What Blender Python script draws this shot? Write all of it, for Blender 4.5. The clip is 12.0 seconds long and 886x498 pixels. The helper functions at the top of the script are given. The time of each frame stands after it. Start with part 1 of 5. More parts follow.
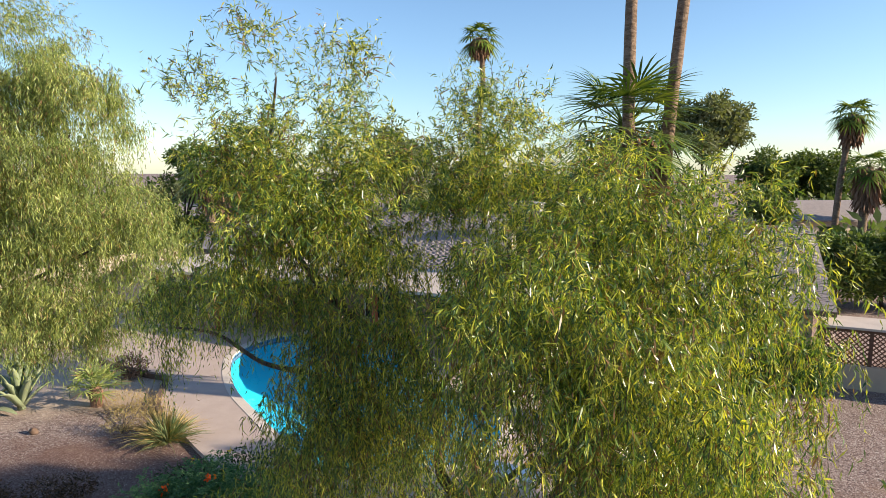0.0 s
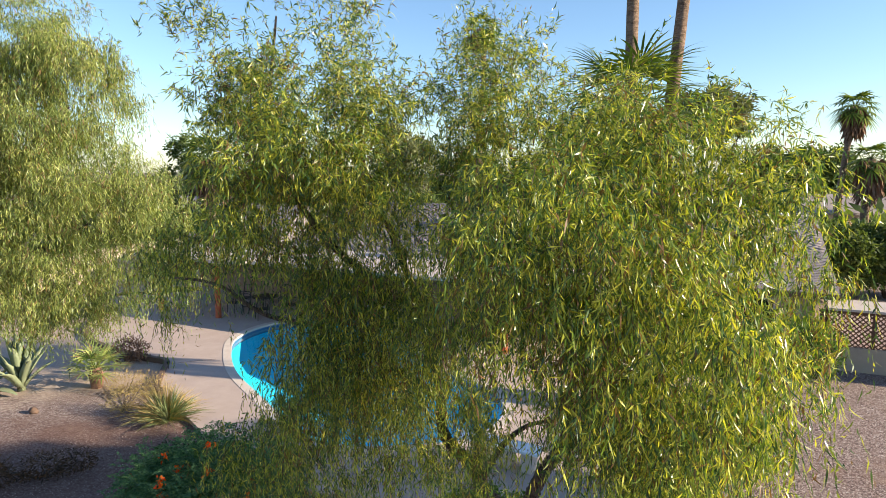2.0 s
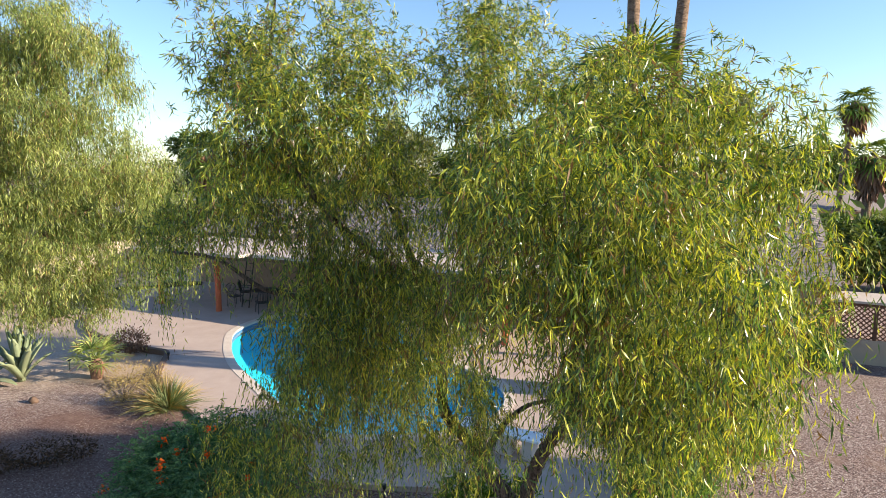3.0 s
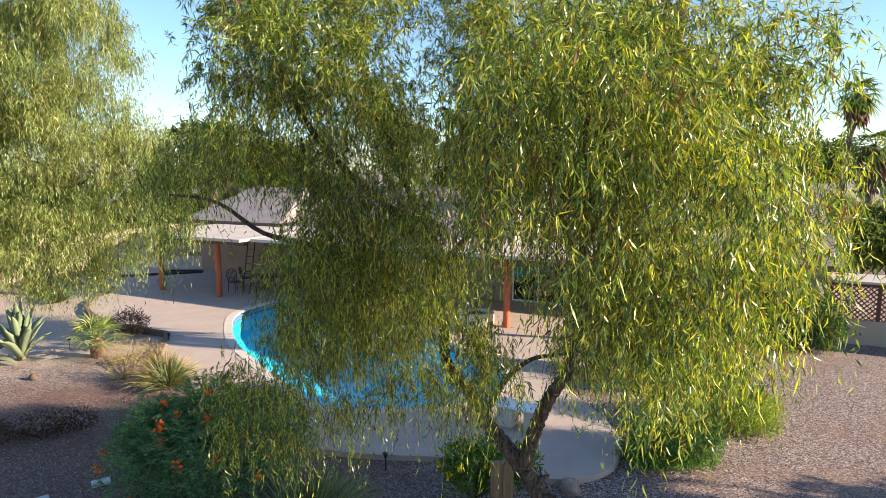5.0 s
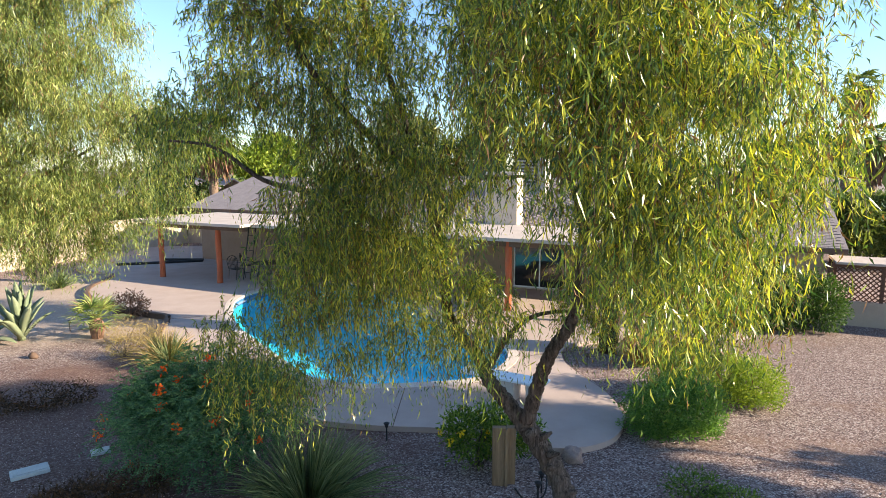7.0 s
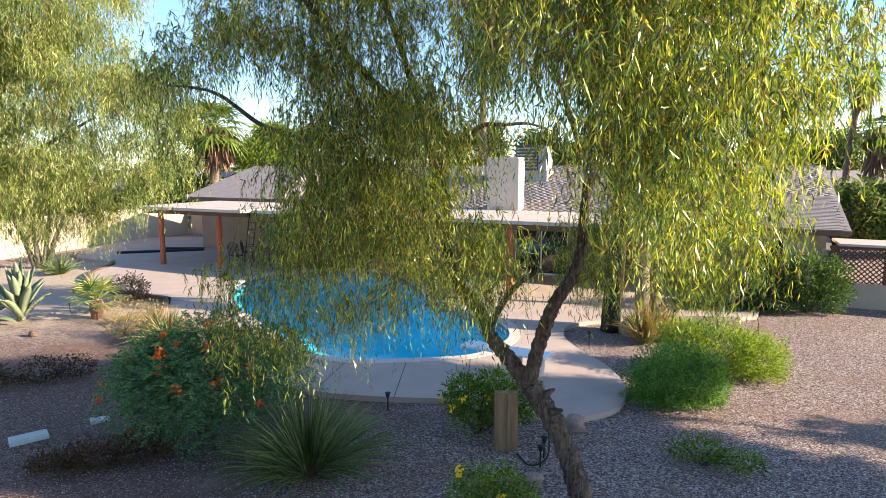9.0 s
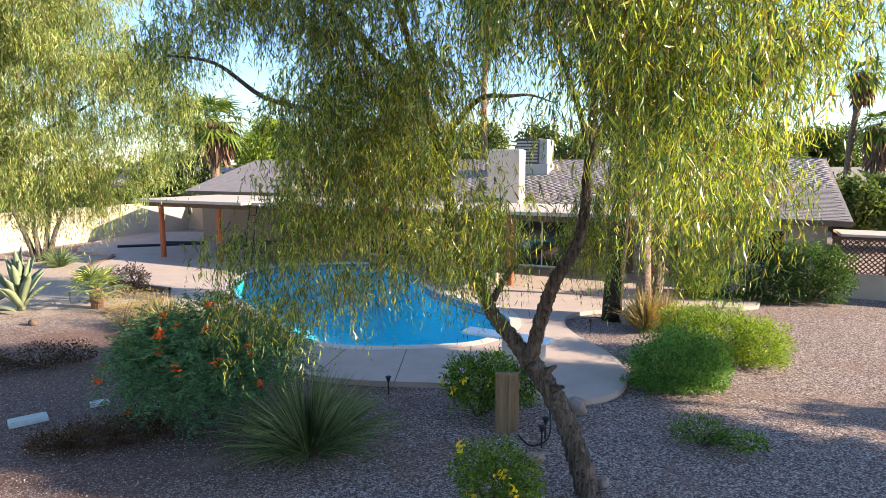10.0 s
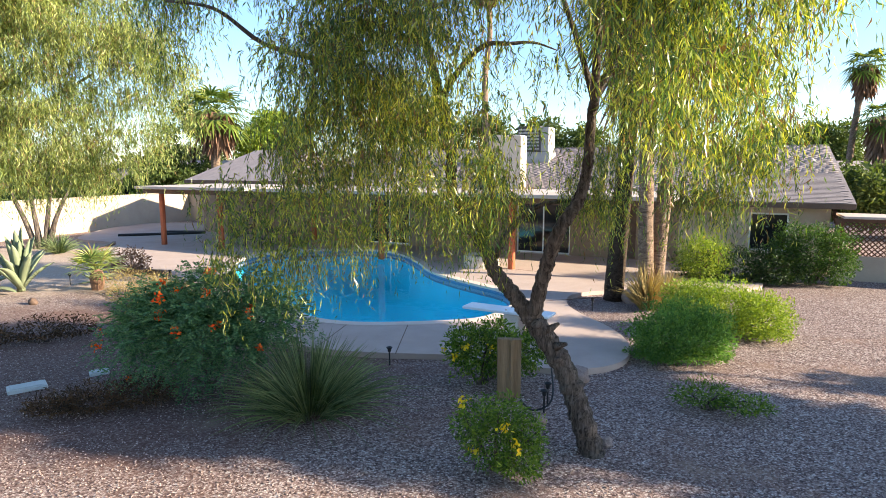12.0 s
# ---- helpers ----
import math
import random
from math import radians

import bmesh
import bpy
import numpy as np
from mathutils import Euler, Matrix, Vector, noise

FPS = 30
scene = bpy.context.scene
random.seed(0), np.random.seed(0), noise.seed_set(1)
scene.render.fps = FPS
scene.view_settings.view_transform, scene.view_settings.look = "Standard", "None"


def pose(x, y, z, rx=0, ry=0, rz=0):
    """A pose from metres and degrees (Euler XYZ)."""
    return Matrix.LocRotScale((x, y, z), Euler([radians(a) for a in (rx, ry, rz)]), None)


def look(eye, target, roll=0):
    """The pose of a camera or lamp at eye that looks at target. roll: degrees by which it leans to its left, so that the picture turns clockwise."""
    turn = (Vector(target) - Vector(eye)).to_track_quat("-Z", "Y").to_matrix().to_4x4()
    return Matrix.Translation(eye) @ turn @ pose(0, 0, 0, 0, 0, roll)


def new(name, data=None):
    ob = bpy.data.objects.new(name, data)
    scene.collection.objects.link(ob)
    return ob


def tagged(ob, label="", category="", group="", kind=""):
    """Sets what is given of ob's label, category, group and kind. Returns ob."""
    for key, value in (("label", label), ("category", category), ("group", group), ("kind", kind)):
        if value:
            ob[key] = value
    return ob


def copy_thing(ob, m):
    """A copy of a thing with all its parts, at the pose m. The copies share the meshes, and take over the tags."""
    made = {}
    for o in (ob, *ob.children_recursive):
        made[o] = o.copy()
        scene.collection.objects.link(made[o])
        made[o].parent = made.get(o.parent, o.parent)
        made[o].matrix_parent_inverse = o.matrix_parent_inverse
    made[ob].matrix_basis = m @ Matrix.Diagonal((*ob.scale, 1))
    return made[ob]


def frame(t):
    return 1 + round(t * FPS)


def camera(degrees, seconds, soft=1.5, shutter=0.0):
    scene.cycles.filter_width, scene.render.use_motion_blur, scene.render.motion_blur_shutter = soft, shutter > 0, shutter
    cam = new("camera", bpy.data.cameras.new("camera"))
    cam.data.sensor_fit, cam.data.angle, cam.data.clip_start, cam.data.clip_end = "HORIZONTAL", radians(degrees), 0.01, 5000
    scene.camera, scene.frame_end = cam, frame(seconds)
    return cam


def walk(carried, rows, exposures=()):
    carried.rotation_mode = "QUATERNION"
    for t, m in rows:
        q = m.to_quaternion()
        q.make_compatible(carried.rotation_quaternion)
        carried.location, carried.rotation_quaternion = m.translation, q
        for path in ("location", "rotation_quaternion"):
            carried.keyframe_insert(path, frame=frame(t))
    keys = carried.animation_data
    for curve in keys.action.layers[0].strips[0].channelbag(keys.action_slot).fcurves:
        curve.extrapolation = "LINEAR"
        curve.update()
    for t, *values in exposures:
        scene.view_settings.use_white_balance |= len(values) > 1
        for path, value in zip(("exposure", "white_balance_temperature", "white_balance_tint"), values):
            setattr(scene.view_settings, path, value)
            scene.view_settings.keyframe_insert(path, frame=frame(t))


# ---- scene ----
cam = camera(72.0, 12.0, soft=0.6)
# share of the descent done at each time; the drone sinks almost straight down
DESCENT = [
    (0.0, 0.0000),
    (0.5, 0.0394),
    (1.0, 0.0806),
    (1.5, 0.1219),
    (2.0, 0.1619),
    (2.5, 0.2021),
    (3.0, 0.2434),
    (5.0, 0.4223),
    (5.5, 0.4663),
    (6.0, 0.5078),
    (6.5, 0.5489),
    (7.0, 0.5885),
    (9.0, 0.7541),
    (9.5, 0.7984),
    (10.0, 0.8415),
    (10.5, 0.8832),
    (11.0, 0.9233),
    (11.5, 0.9621),
    (12.0, 1.0000),
]
HEIGHT, DROP = 6.925, 3.450
walk(cam, [(t, pose(-0.065 * s, -0.001 * s, HEIGHT - DROP * s) @ pose(0, 0, 0, 0, 0, 0.507 * s)
            @ pose(0, 0, 0, 90 + -7.425 + -0.248 * s, 0, 0) @ pose(0, 0, 0, 0, 0, 0.107 + -0.029 * s)) for t, s in DESCENT],
     [(0.0, 0.79), (3.0, 0.97), (6.0, 1.14), (9.0, 1.36), (12.0, 1.45)])

# ---- light: low sun from the right, clear sky ----
SUN_ELEV, SUN_AZ = 20.0, -13.0   # degrees above the horizon; degrees from +x towards +y
sun_dir = Vector((math.cos(radians(SUN_AZ)) * math.cos(radians(SUN_ELEV)),
                  math.sin(radians(SUN_AZ)) * math.cos(radians(SUN_ELEV)), math.sin(radians(SUN_ELEV))))
world = bpy.data.worlds.new("world")
scene.world = world
world.use_nodes = True
wn = world.node_tree.nodes
sky = wn.new("ShaderNodeTexSky")
sky.sky_type, sky.sun_disc = "NISHITA", False
sky.sun_elevation, sky.sun_rotation = radians(SUN_ELEV), radians(90 - SUN_AZ)
sky.air_density, sky.dust_density, sky.ozone_density = 1.0, 0.35, 3.6
wn["Background"].inputs[1].default_value = 0.13
world.node_tree.links.new(sky.outputs[0], wn["Background"].inputs[0])
sun = new("sun", bpy.data.lights.new("sun", "SUN"))
sun.data.energy, sun.data.angle, sun.data.color = 6.3, radians(0.6), (1.0, 0.86, 0.64)
sun.matrix_world = look((0, 0, 40), Vector((0, 0, 40)) - sun_dir)

# ---- materials ----
def mat(name, build):
    m = bpy.data.materials.new(name)
    m.use_nodes = True
    build(m.node_tree.nodes, m.node_tree.links, m.node_tree.nodes["Principled BSDF"])
    return m


def ramp(nodes, stops):
    r = nodes.new("ShaderNodeValToRGB")
    while len(r.color_ramp.elements) < len(stops):
        r.color_ramp.elements.new(0.5)
    for e, (p, col) in zip(r.color_ramp.elements, stops):
        e.position, e.color = p, (*col, 1)
    return r


def tex(nodes, links, kind, scale, coord="Object", stretch=None, **kw):
    tc = nodes.new("ShaderNodeTexCoord")
    t = nodes.new(kind)
    t.inputs["Scale"].default_value = scale
    for k, v in kw.items():
        t.inputs[k].default_value = v
    src = tc.outputs[coord]
    if stretch:
        mp = nodes.new("ShaderNodeMapping")
        mp.inputs["Scale"].default_value = stretch
        links.new(src, mp.inputs[0])
        src = mp.outputs[0]
    links.new(src, t.inputs["Vector"])
    return t


def mixc(nodes, links, fac, a, b, mode="MIX"):
    m = nodes.new("ShaderNodeMix")
    m.data_type, m.blend_type = "RGBA", mode
    for val, sock in ((fac, m.inputs[0]), (a, m.inputs[6]), (b, m.inputs[7])):
        if hasattr(val, "is_output"):
            links.new(val, sock)
        elif isinstance(val, tuple):
            sock.default_value = (*val, 1)
        else:
            sock.default_value = val
    return m.outputs[2]


def bump(nodes, links, b, height, strength, dist):
    n = nodes.new("ShaderNodeBump")
    n.inputs["Strength"].default_value, n.inputs["Distance"].default_value = strength, dist
    links.new(height, n.inputs["Height"])
    links.new(n.outputs[0], b.inputs["Normal"])


def rough(name, dark, light, scale=6.0, fine=60.0, roughness=0.85, relief=0.4, dist=0.01, stretch=None, vary=0.0, metal=0.0):
    """A matt surface: two colours mixed by a coarse and a fine noise, with fine relief."""
    def build(nodes, links, b):
        a = tex(nodes, links, "ShaderNodeTexNoise", scale, stretch=stretch, Detail=6.0, Roughness=0.65)
        f = tex(nodes, links, "ShaderNodeTexNoise", fine, stretch=stretch, Detail=4.0, Roughness=0.7)
        both = mixc(nodes, links, 0.5, a.outputs[0], f.outputs[0])
        r = ramp(nodes, [(0.34, dark), (0.66, light)])
        links.new(both, r.inputs[0])
        col = r.outputs[0]
        if vary:
            info = nodes.new("ShaderNodeObjectInfo")
            geo = nodes.new("ShaderNodeNewGeometry")
            add = nodes.new("ShaderNodeMath")
            add.operation = "ADD"
            links.new(info.outputs["Random"], add.inputs[0])
            links.new(geo.outputs["Random Per Island"], add.inputs[1])
            vr = ramp(nodes, [(0.0, (1 - vary,) * 3), (1.0, (1 + vary * 0.6,) * 3)])
            half = nodes.new("ShaderNodeMath")
            half.operation = "FRACT"
            links.new(add.outputs[0], half.inputs[0])
            links.new(half.outputs[0], vr.inputs[0])
            col = mixc(nodes, links, 1.0, col, vr.outputs[0], "MULTIPLY")
        links.new(col, b.inputs["Base Color"])
        b.inputs["Roughness"].default_value = roughness
        b.inputs["Metallic"].default_value = metal
        b.inputs["Specular IOR Level"].default_value = 0.3
        bump(nodes, links, b, f.outputs[0], relief, dist)
    return mat(name, build)


def leafy(name, deep, mid, bright, through_light=0.45, gloss=0.45, dry=None, patches=0.0, shine=0.22):
    """Leaves: a colour a leaf, dull gloss, and light that shines through."""
    def build(nodes, links, b):
        geo = nodes.new("ShaderNodeNewGeometry")
        n = tex(nodes, links, "ShaderNodeTexNoise", 1.3, Detail=3.0)
        stops = [(0.0, deep), (0.45, mid), (0.93, bright)]
        if dry:
            stops += [(0.955, dry), (1.0, dry)]
        r = ramp(nodes, stops)
        links.new(geo.outputs["Random Per Island"], r.inputs[0])
        nr = ramp(nodes, [(0.3, (0.72, 0.78, 0.7)), (0.7, (1.15, 1.08, 1.0))])
        links.new(n.outputs[0], nr.inputs[0])
        col = mixc(nodes, links, 1.0, r.outputs[0], nr.outputs[0], "MULTIPLY")
        if patches:
            # sprays that have dried brown, here and there in the crown
            pn = tex(nodes, links, "ShaderNodeTexNoise", 2.1, Detail=4.0, Roughness=0.6)
            pr = ramp(nodes, [(0.53, (0, 0, 0)), (0.66, (patches,) * 3)])
            links.new(pn.outputs[0], pr.inputs[0])
            tip = nodes.new("ShaderNodeMath")
            tip.operation = "GREATER_THAN"
            hue = nodes.new("ShaderNodeMath")
            hue.operation = "FRACT"
            many = nodes.new("ShaderNodeMath")
            many.operation = "MULTIPLY"
            many.inputs[1].default_value = 37.0
            links.new(geo.outputs["Random Per Island"], many.inputs[0])
            links.new(many.outputs[0], hue.inputs[0])
            links.new(pr.outputs[0], tip.inputs[0])
            links.new(hue.outputs[0], tip.inputs[1])
            col = mixc(nodes, links, tip.outputs[0], col, dry)
        links.new(col, b.inputs["Base Color"])
        b.inputs["Roughness"].default_value = gloss
        b.inputs["Specular IOR Level"].default_value = shine
        tr = nodes.new("ShaderNodeBsdfTranslucent")
        warm = mixc(nodes, links, 1.0, col, (1.2, 1.2, 0.45), "MULTIPLY")
        links.new(warm, tr.inputs[0])
        mx = nodes.new("ShaderNodeMixShader")
        mx.inputs[0].default_value = through_light
        links.new(b.outputs[0], mx.inputs[1])
        links.new(tr.outputs[0], mx.inputs[2])
        links.new(mx.outputs[0], nodes["Material Output"].inputs[0])
    return mat(name, build)


def gravel_build(nodes, links, b):
    v = tex(nodes, links, "ShaderNodeTexVoronoi", 40.0, Randomness=1.0)
    v2 = tex(nodes, links, "ShaderNodeTexVoronoi", 55.0)
    big = tex(nodes, links, "ShaderNodeTexNoise", 0.45, Detail=5.0, Roughness=0.6)
    sep = nodes.new("ShaderNodeSeparateColor")
    links.new(v.outputs["Color"], sep.inputs[0])
    r = ramp(nodes, [(0.0, (0.10, 0.065, 0.06)), (0.4, (0.32, 0.225, 0.205)), (0.75, (0.52, 0.395, 0.36)), (1.0, (0.80, 0.72, 0.67))])
    links.new(sep.outputs[0], r.inputs[0])
    gap = ramp(nodes, [(0.0, (1, 1, 1)), (0.6, (0.35, 0.32, 0.3))])
    links.new(v.outputs["Distance"], gap.inputs[0])
    col = mixc(nodes, links, 0.8, r.outputs[0], gap.outputs[0], "MULTIPLY")
    soil = ramp(nodes, [(0.52, (0, 0, 0)), (0.68, (1, 1, 1))])
    links.new(big.outputs[0], soil.inputs[0])
    col = mixc(nodes, links, soil.outputs[0], col, mixc(nodes, links, 0.55, col, (0.20, 0.11, 0.075)))
    # thinner gravel over reddish soil in the planting bed, with shade darkened in
    tc = nodes.new("ShaderNodeTexCoord")
    mp = nodes.new("ShaderNodeMapping")
    mp.inputs["Location"].default_value = (0.78, -1.75, 0)
    mp.inputs["Scale"].default_value = (0.115, 0.16, 0)
    bed = nodes.new("ShaderNodeTexGradient")
    bed.gradient_type = "SPHERICAL"
    links.new(tc.outputs["Object"], mp.inputs[0])
    links.new(mp.outputs[0], bed.inputs[0])
    edge = nodes.new("ShaderNodeMath")
    edge.operation = "MULTIPLY_ADD"
    edge.inputs[1].default_value = 1.1
    links.new(bed.outputs["Fac"], edge.inputs[0])
    links.new(big.outputs[0], edge.inputs[2])
    br = ramp(nodes, [(0.62, (0, 0, 0)), (0.95, (0.9, 0.9, 0.9))])
    links.new(edge.outputs[0], br.inputs[0])
    col = mixc(nodes, links, br.outputs[0], col, mixc(nodes, links, 0.7, col, (0.11, 0.055, 0.043)))
    # pale sandy granite towards the yard wall
    mp2 = nodes.new("ShaderNodeMapping")
    mp2.inputs["Location"].default_value = (1.95, -2.75, 0)
    mp2.inputs["Scale"].default_value = (0.13, 0.125, 0)
    sand = nodes.new("ShaderNodeTexGradient")
    sand.gradient_type = "SPHERICAL"
    links.new(tc.outputs["Object"], mp2.inputs[0])
    links.new(mp2.outputs[0], sand.inputs[0])
    rim = nodes.new("ShaderNodeMath")
    rim.operation = "MULTIPLY_ADD"
    rim.inputs[1].default_value = 1.2
    links.new(sand.outputs["Fac"], rim.inputs[0])
    links.new(big.outputs[0], rim.inputs[2])
    sr = ramp(nodes, [(0.6, (0, 0, 0)), (0.85, (0.75, 0.75, 0.75))])
    links.new(rim.outputs[0], sr.inputs[0])
    col = mixc(nodes, links, sr.outputs[0], col, mixc(nodes, links, 0.65, col, (0.58, 0.46, 0.35)))
    links.new(col, b.inputs["Base Color"])
    b.inputs["Roughness"].default_value = 0.9
    b.inputs["Specular IOR Level"].default_value = 0.2
    bump(nodes, links, b, v.outputs["Distance"], -0.8, 0.03)


def water_build(nodes, links, b):
    nodes.remove(b)
    n = tex(nodes, links, "ShaderNodeTexNoise", 2.2, Detail=3.0)
    bp = nodes.new("ShaderNodeBump")
    bp.inputs["Strength"].default_value, bp.inputs["Distance"].default_value = 0.25, 0.03
    links.new(n.outputs[0], bp.inputs["Height"])
    fr = nodes.new("ShaderNodeFresnel")
    fr.inputs[0].default_value = 1.33
    gl = nodes.new("ShaderNodeBsdfGlossy")
    gl.inputs["Roughness"].default_value = 0.03
    tr = nodes.new("ShaderNodeBsdfTransparent")
    tr.inputs[0].default_value = (0.62, 0.95, 1.0, 1)
    links.new(bp.outputs[0], fr.inputs["Normal"])
    links.new(bp.outputs[0], gl.inputs["Normal"])
    mx = nodes.new("ShaderNodeMixShader")
    links.new(fr.outputs[0], mx.inputs[0])
    links.new(tr.outputs[0], mx.inputs[1])
    links.new(gl.outputs[0], mx.inputs[2])
    links.new(mx.outputs[0], nodes["Material Output"].inputs[0])


def glass_build(nodes, links, b):
    n = tex(nodes, links, "ShaderNodeTexNoise", 3.0)
    r = ramp(nodes, [(0.3, (0.012, 0.014, 0.016)), (0.7, (0.03, 0.03, 0.03))])
    links.new(n.outputs[0], r.inputs[0])
    links.new(r.outputs[0], b.inputs["Base Color"])
    b.inputs["Roughness"].default_value = 0.06


def bark_build(dark, light, scale, stretch):
    def build(nodes, links, b):
        n = tex(nodes, links, "ShaderNodeTexNoise", scale, stretch=stretch, Detail=8.0, Roughness=0.7, Distortion=0.6)
        r = ramp(nodes, [(0.36, dark), (0.64, light)])
        links.new(n.outputs[0], r.inputs[0])
        links.new(r.outputs[0], b.inputs["Base Color"])
        b.inputs["Roughness"].default_value = 0.92
        b.inputs["Specular IOR Level"].default_value = 0.15
        bump(nodes, links, b, n.outputs[0], 1.0, 0.05)
    return build


M_GRAVEL = mat("pink_gravel", gravel_build)
M_PEBBLE = rough("pebbles", (0.22, 0.15, 0.13), (0.52, 0.41, 0.37), 9, 70, 0.9, 0.3, 0.004, vary=0.75)
M_DECK = rough("deck_concrete", (0.37, 0.285, 0.245), (0.48, 0.38, 0.335), 1.2, 140, 0.85, 0.25, 0.004)
M_COPING = rough("coping", (0.50, 0.42, 0.36), (0.64, 0.55, 0.48), 3, 120, 0.75, 0.2, 0.004)
M_BASIN = rough("pool_plaster", (0.03, 0.60, 0.86), (0.06, 0.70, 0.93), 1.5, 30, 0.6, 0.05, 0.004)
M_WATERLINE = rough("waterline_tile", (0.05, 0.12, 0.25), (0.12, 0.25, 0.42), 8, 40, 0.3, 0.1, 0.003)
M_WATER = mat("pool_water", water_build)
M_STUCCO = rough("tan_stucco", (0.43, 0.335, 0.255), (0.56, 0.45, 0.35), 1.4, 90, 0.92, 0.5, 0.008)
M_PALE_STUCCO = rough("pale_stucco", (0.52, 0.44, 0.36), (0.64, 0.55, 0.46), 1.4, 90, 0.92, 0.5, 0.008)
M_SHINGLE = rough("asphalt_shingle", (0.20, 0.17, 0.17), (0.32, 0.27, 0.265), 3, 120, 0.95, 0.5, 0.006, vary=0.1)
M_ROOFFLAT = rough("flat_roof_coating", (0.40, 0.33, 0.29), (0.56, 0.48, 0.43), 1.2, 50, 0.85, 0.3, 0.006)
M_FASCIA = rough("brown_fascia", (0.10, 0.062, 0.045), (0.17, 0.11, 0.08), 4, 60, 0.75, 0.3, 0.004)
M_POST = rough("red_stained_post", (0.33, 0.075, 0.03), (0.48, 0.13, 0.055), 3, 40, 0.6, 0.3, 0.004, stretch=(1, 1, 0.1))
M_WHITE = rough("white_paint", (0.70, 0.70, 0.68), (0.82, 0.82, 0.80), 5, 60, 0.5, 0.1, 0.002)
M_BOARD = rough("diving_board", (0.66, 0.70, 0.74), (0.80, 0.83, 0.86), 5, 200, 0.6, 0.2, 0.002)
M_GLASS = mat("dark_window_glass", glass_build)
M_IRON = rough("black_iron", (0.012, 0.012, 0.013), (0.03, 0.028, 0.027), 8, 80, 0.5, 0.2, 0.002)
M_LATTICE = rough("brown_lattice", (0.09, 0.045, 0.03), (0.15, 0.08, 0.055), 5, 50, 0.8, 0.3, 0.003)
M_BLOCK = rough("painted_block", (0.38, 0.30, 0.235), (0.49, 0.40, 0.315), 1.1, 60, 0.9, 0.4, 0.008)
M_BARK = mat("acacia_bark", bark_build((0.022, 0.017, 0.014), (0.19, 0.15, 0.125), 26.0, (1, 1, 0.13)))
M_PALMBARK = mat("palm_bark", bark_build((0.10, 0.066, 0.046), (0.29, 0.205, 0.15), 6.0, (1, 1, 2.6)))
M_DARKBARK = mat("dark_bark", bark_build((0.02, 0.014, 0.01), (0.08, 0.055, 0.04), 8.0, (1, 1, 1.5)))
M_SKIRT = rough("dead_fronds", (0.13, 0.07, 0.045), (0.29, 0.17, 0.11), 5, 40, 0.9, 0.5, 0.02, stretch=(1, 1, 0.15))
M_WOODPOST = rough("weathered_wood", (0.14, 0.09, 0.05), (0.30, 0.20, 0.115), 4, 40, 0.85, 0.5, 0.006, stretch=(1, 1, 0.08))
M_STEEL = rough("grey_metal", (0.30, 0.29, 0.28), (0.42, 0.41, 0.39), 4, 60, 0.5, 0.2, 0.003)
M_DARKBOX = rough("dark_cabinet", (0.05, 0.045, 0.045), (0.10, 0.09, 0.09), 4, 60, 0.6, 0.2, 0.003)
M_ROCK = rough("boulder", (0.20, 0.14, 0.12), (0.40, 0.30, 0.26), 5, 40, 0.9, 0.7, 0.02)
M_LEAF = leafy("acacia_leaf", (0.026, 0.08, 0.036), (0.16, 0.245, 0.05), (0.66, 0.625, 0.095), 0.43, 0.3, dry=(0.20, 0.11, 0.05), patches=0.28, shine=0.55)
M_LEAF2 = leafy("willow_leaf", (0.09, 0.14, 0.05), (0.26, 0.325, 0.11), (0.54, 0.57, 0.21), 0.45, 0.36, dry=(0.30, 0.19, 0.10), patches=0.2, shine=0.4)
M_BUSH = leafy("bush_leaf", (0.04, 0.09, 0.015), (0.095, 0.175, 0.025), (0.21, 0.30, 0.045), 0.35, 0.5)
M_SUNBUSH = leafy("yellow_green_leaf", (0.11, 0.18, 0.025), (0.21, 0.30, 0.04), (0.36, 0.44, 0.07), 0.4, 0.5)
M_HEDGE = leafy("hedge_leaf", (0.025, 0.06, 0.014), (0.05, 0.105, 0.022), (0.11, 0.19, 0.04), 0.3, 0.5)
M_BLUESHRUB = leafy("bluish_shrub_leaf", (0.045, 0.12, 0.065), (0.095, 0.205, 0.105), (0.18, 0.31, 0.15), 0.35, 0.5)
M_SAGE = leafy("sage_leaf", (0.06, 0.145, 0.035), (0.115, 0.235, 0.06), (0.21, 0.36, 0.09), 0.38, 0.5)
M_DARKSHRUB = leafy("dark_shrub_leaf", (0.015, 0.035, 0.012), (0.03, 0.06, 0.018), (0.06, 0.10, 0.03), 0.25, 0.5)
M_FARGREEN = leafy("far_leaf", (0.045, 0.08, 0.022), (0.09, 0.13, 0.04), (0.16, 0.20, 0.065), 0.35, 0.6)
M_GREYGREEN = leafy("grey_leaf", (0.10, 0.12, 0.06), (0.17, 0.19, 0.10), (0.25, 0.27, 0.16), 0.3, 0.6)
M_DRY = leafy("dry_grass", (0.26, 0.18, 0.08), (0.38, 0.28, 0.13), (0.52, 0.41, 0.22), 0.3, 0.7)
M_RUST = leafy("rusty_leaf", (0.03, 0.022, 0.014), (0.075, 0.04, 0.025), (0.14, 0.075, 0.04), 0.2, 0.7)
M_GRASS = leafy("tuft_grass", (0.06, 0.095, 0.05), (0.13, 0.185, 0.09), (0.31, 0.35, 0.19), 0.3, 0.5)
M_AGAVE = leafy("agave_leaf", (0.16, 0.20, 0.13), (0.27, 0.31, 0.21), (0.38, 0.41, 0.30), 0.1, 0.6)
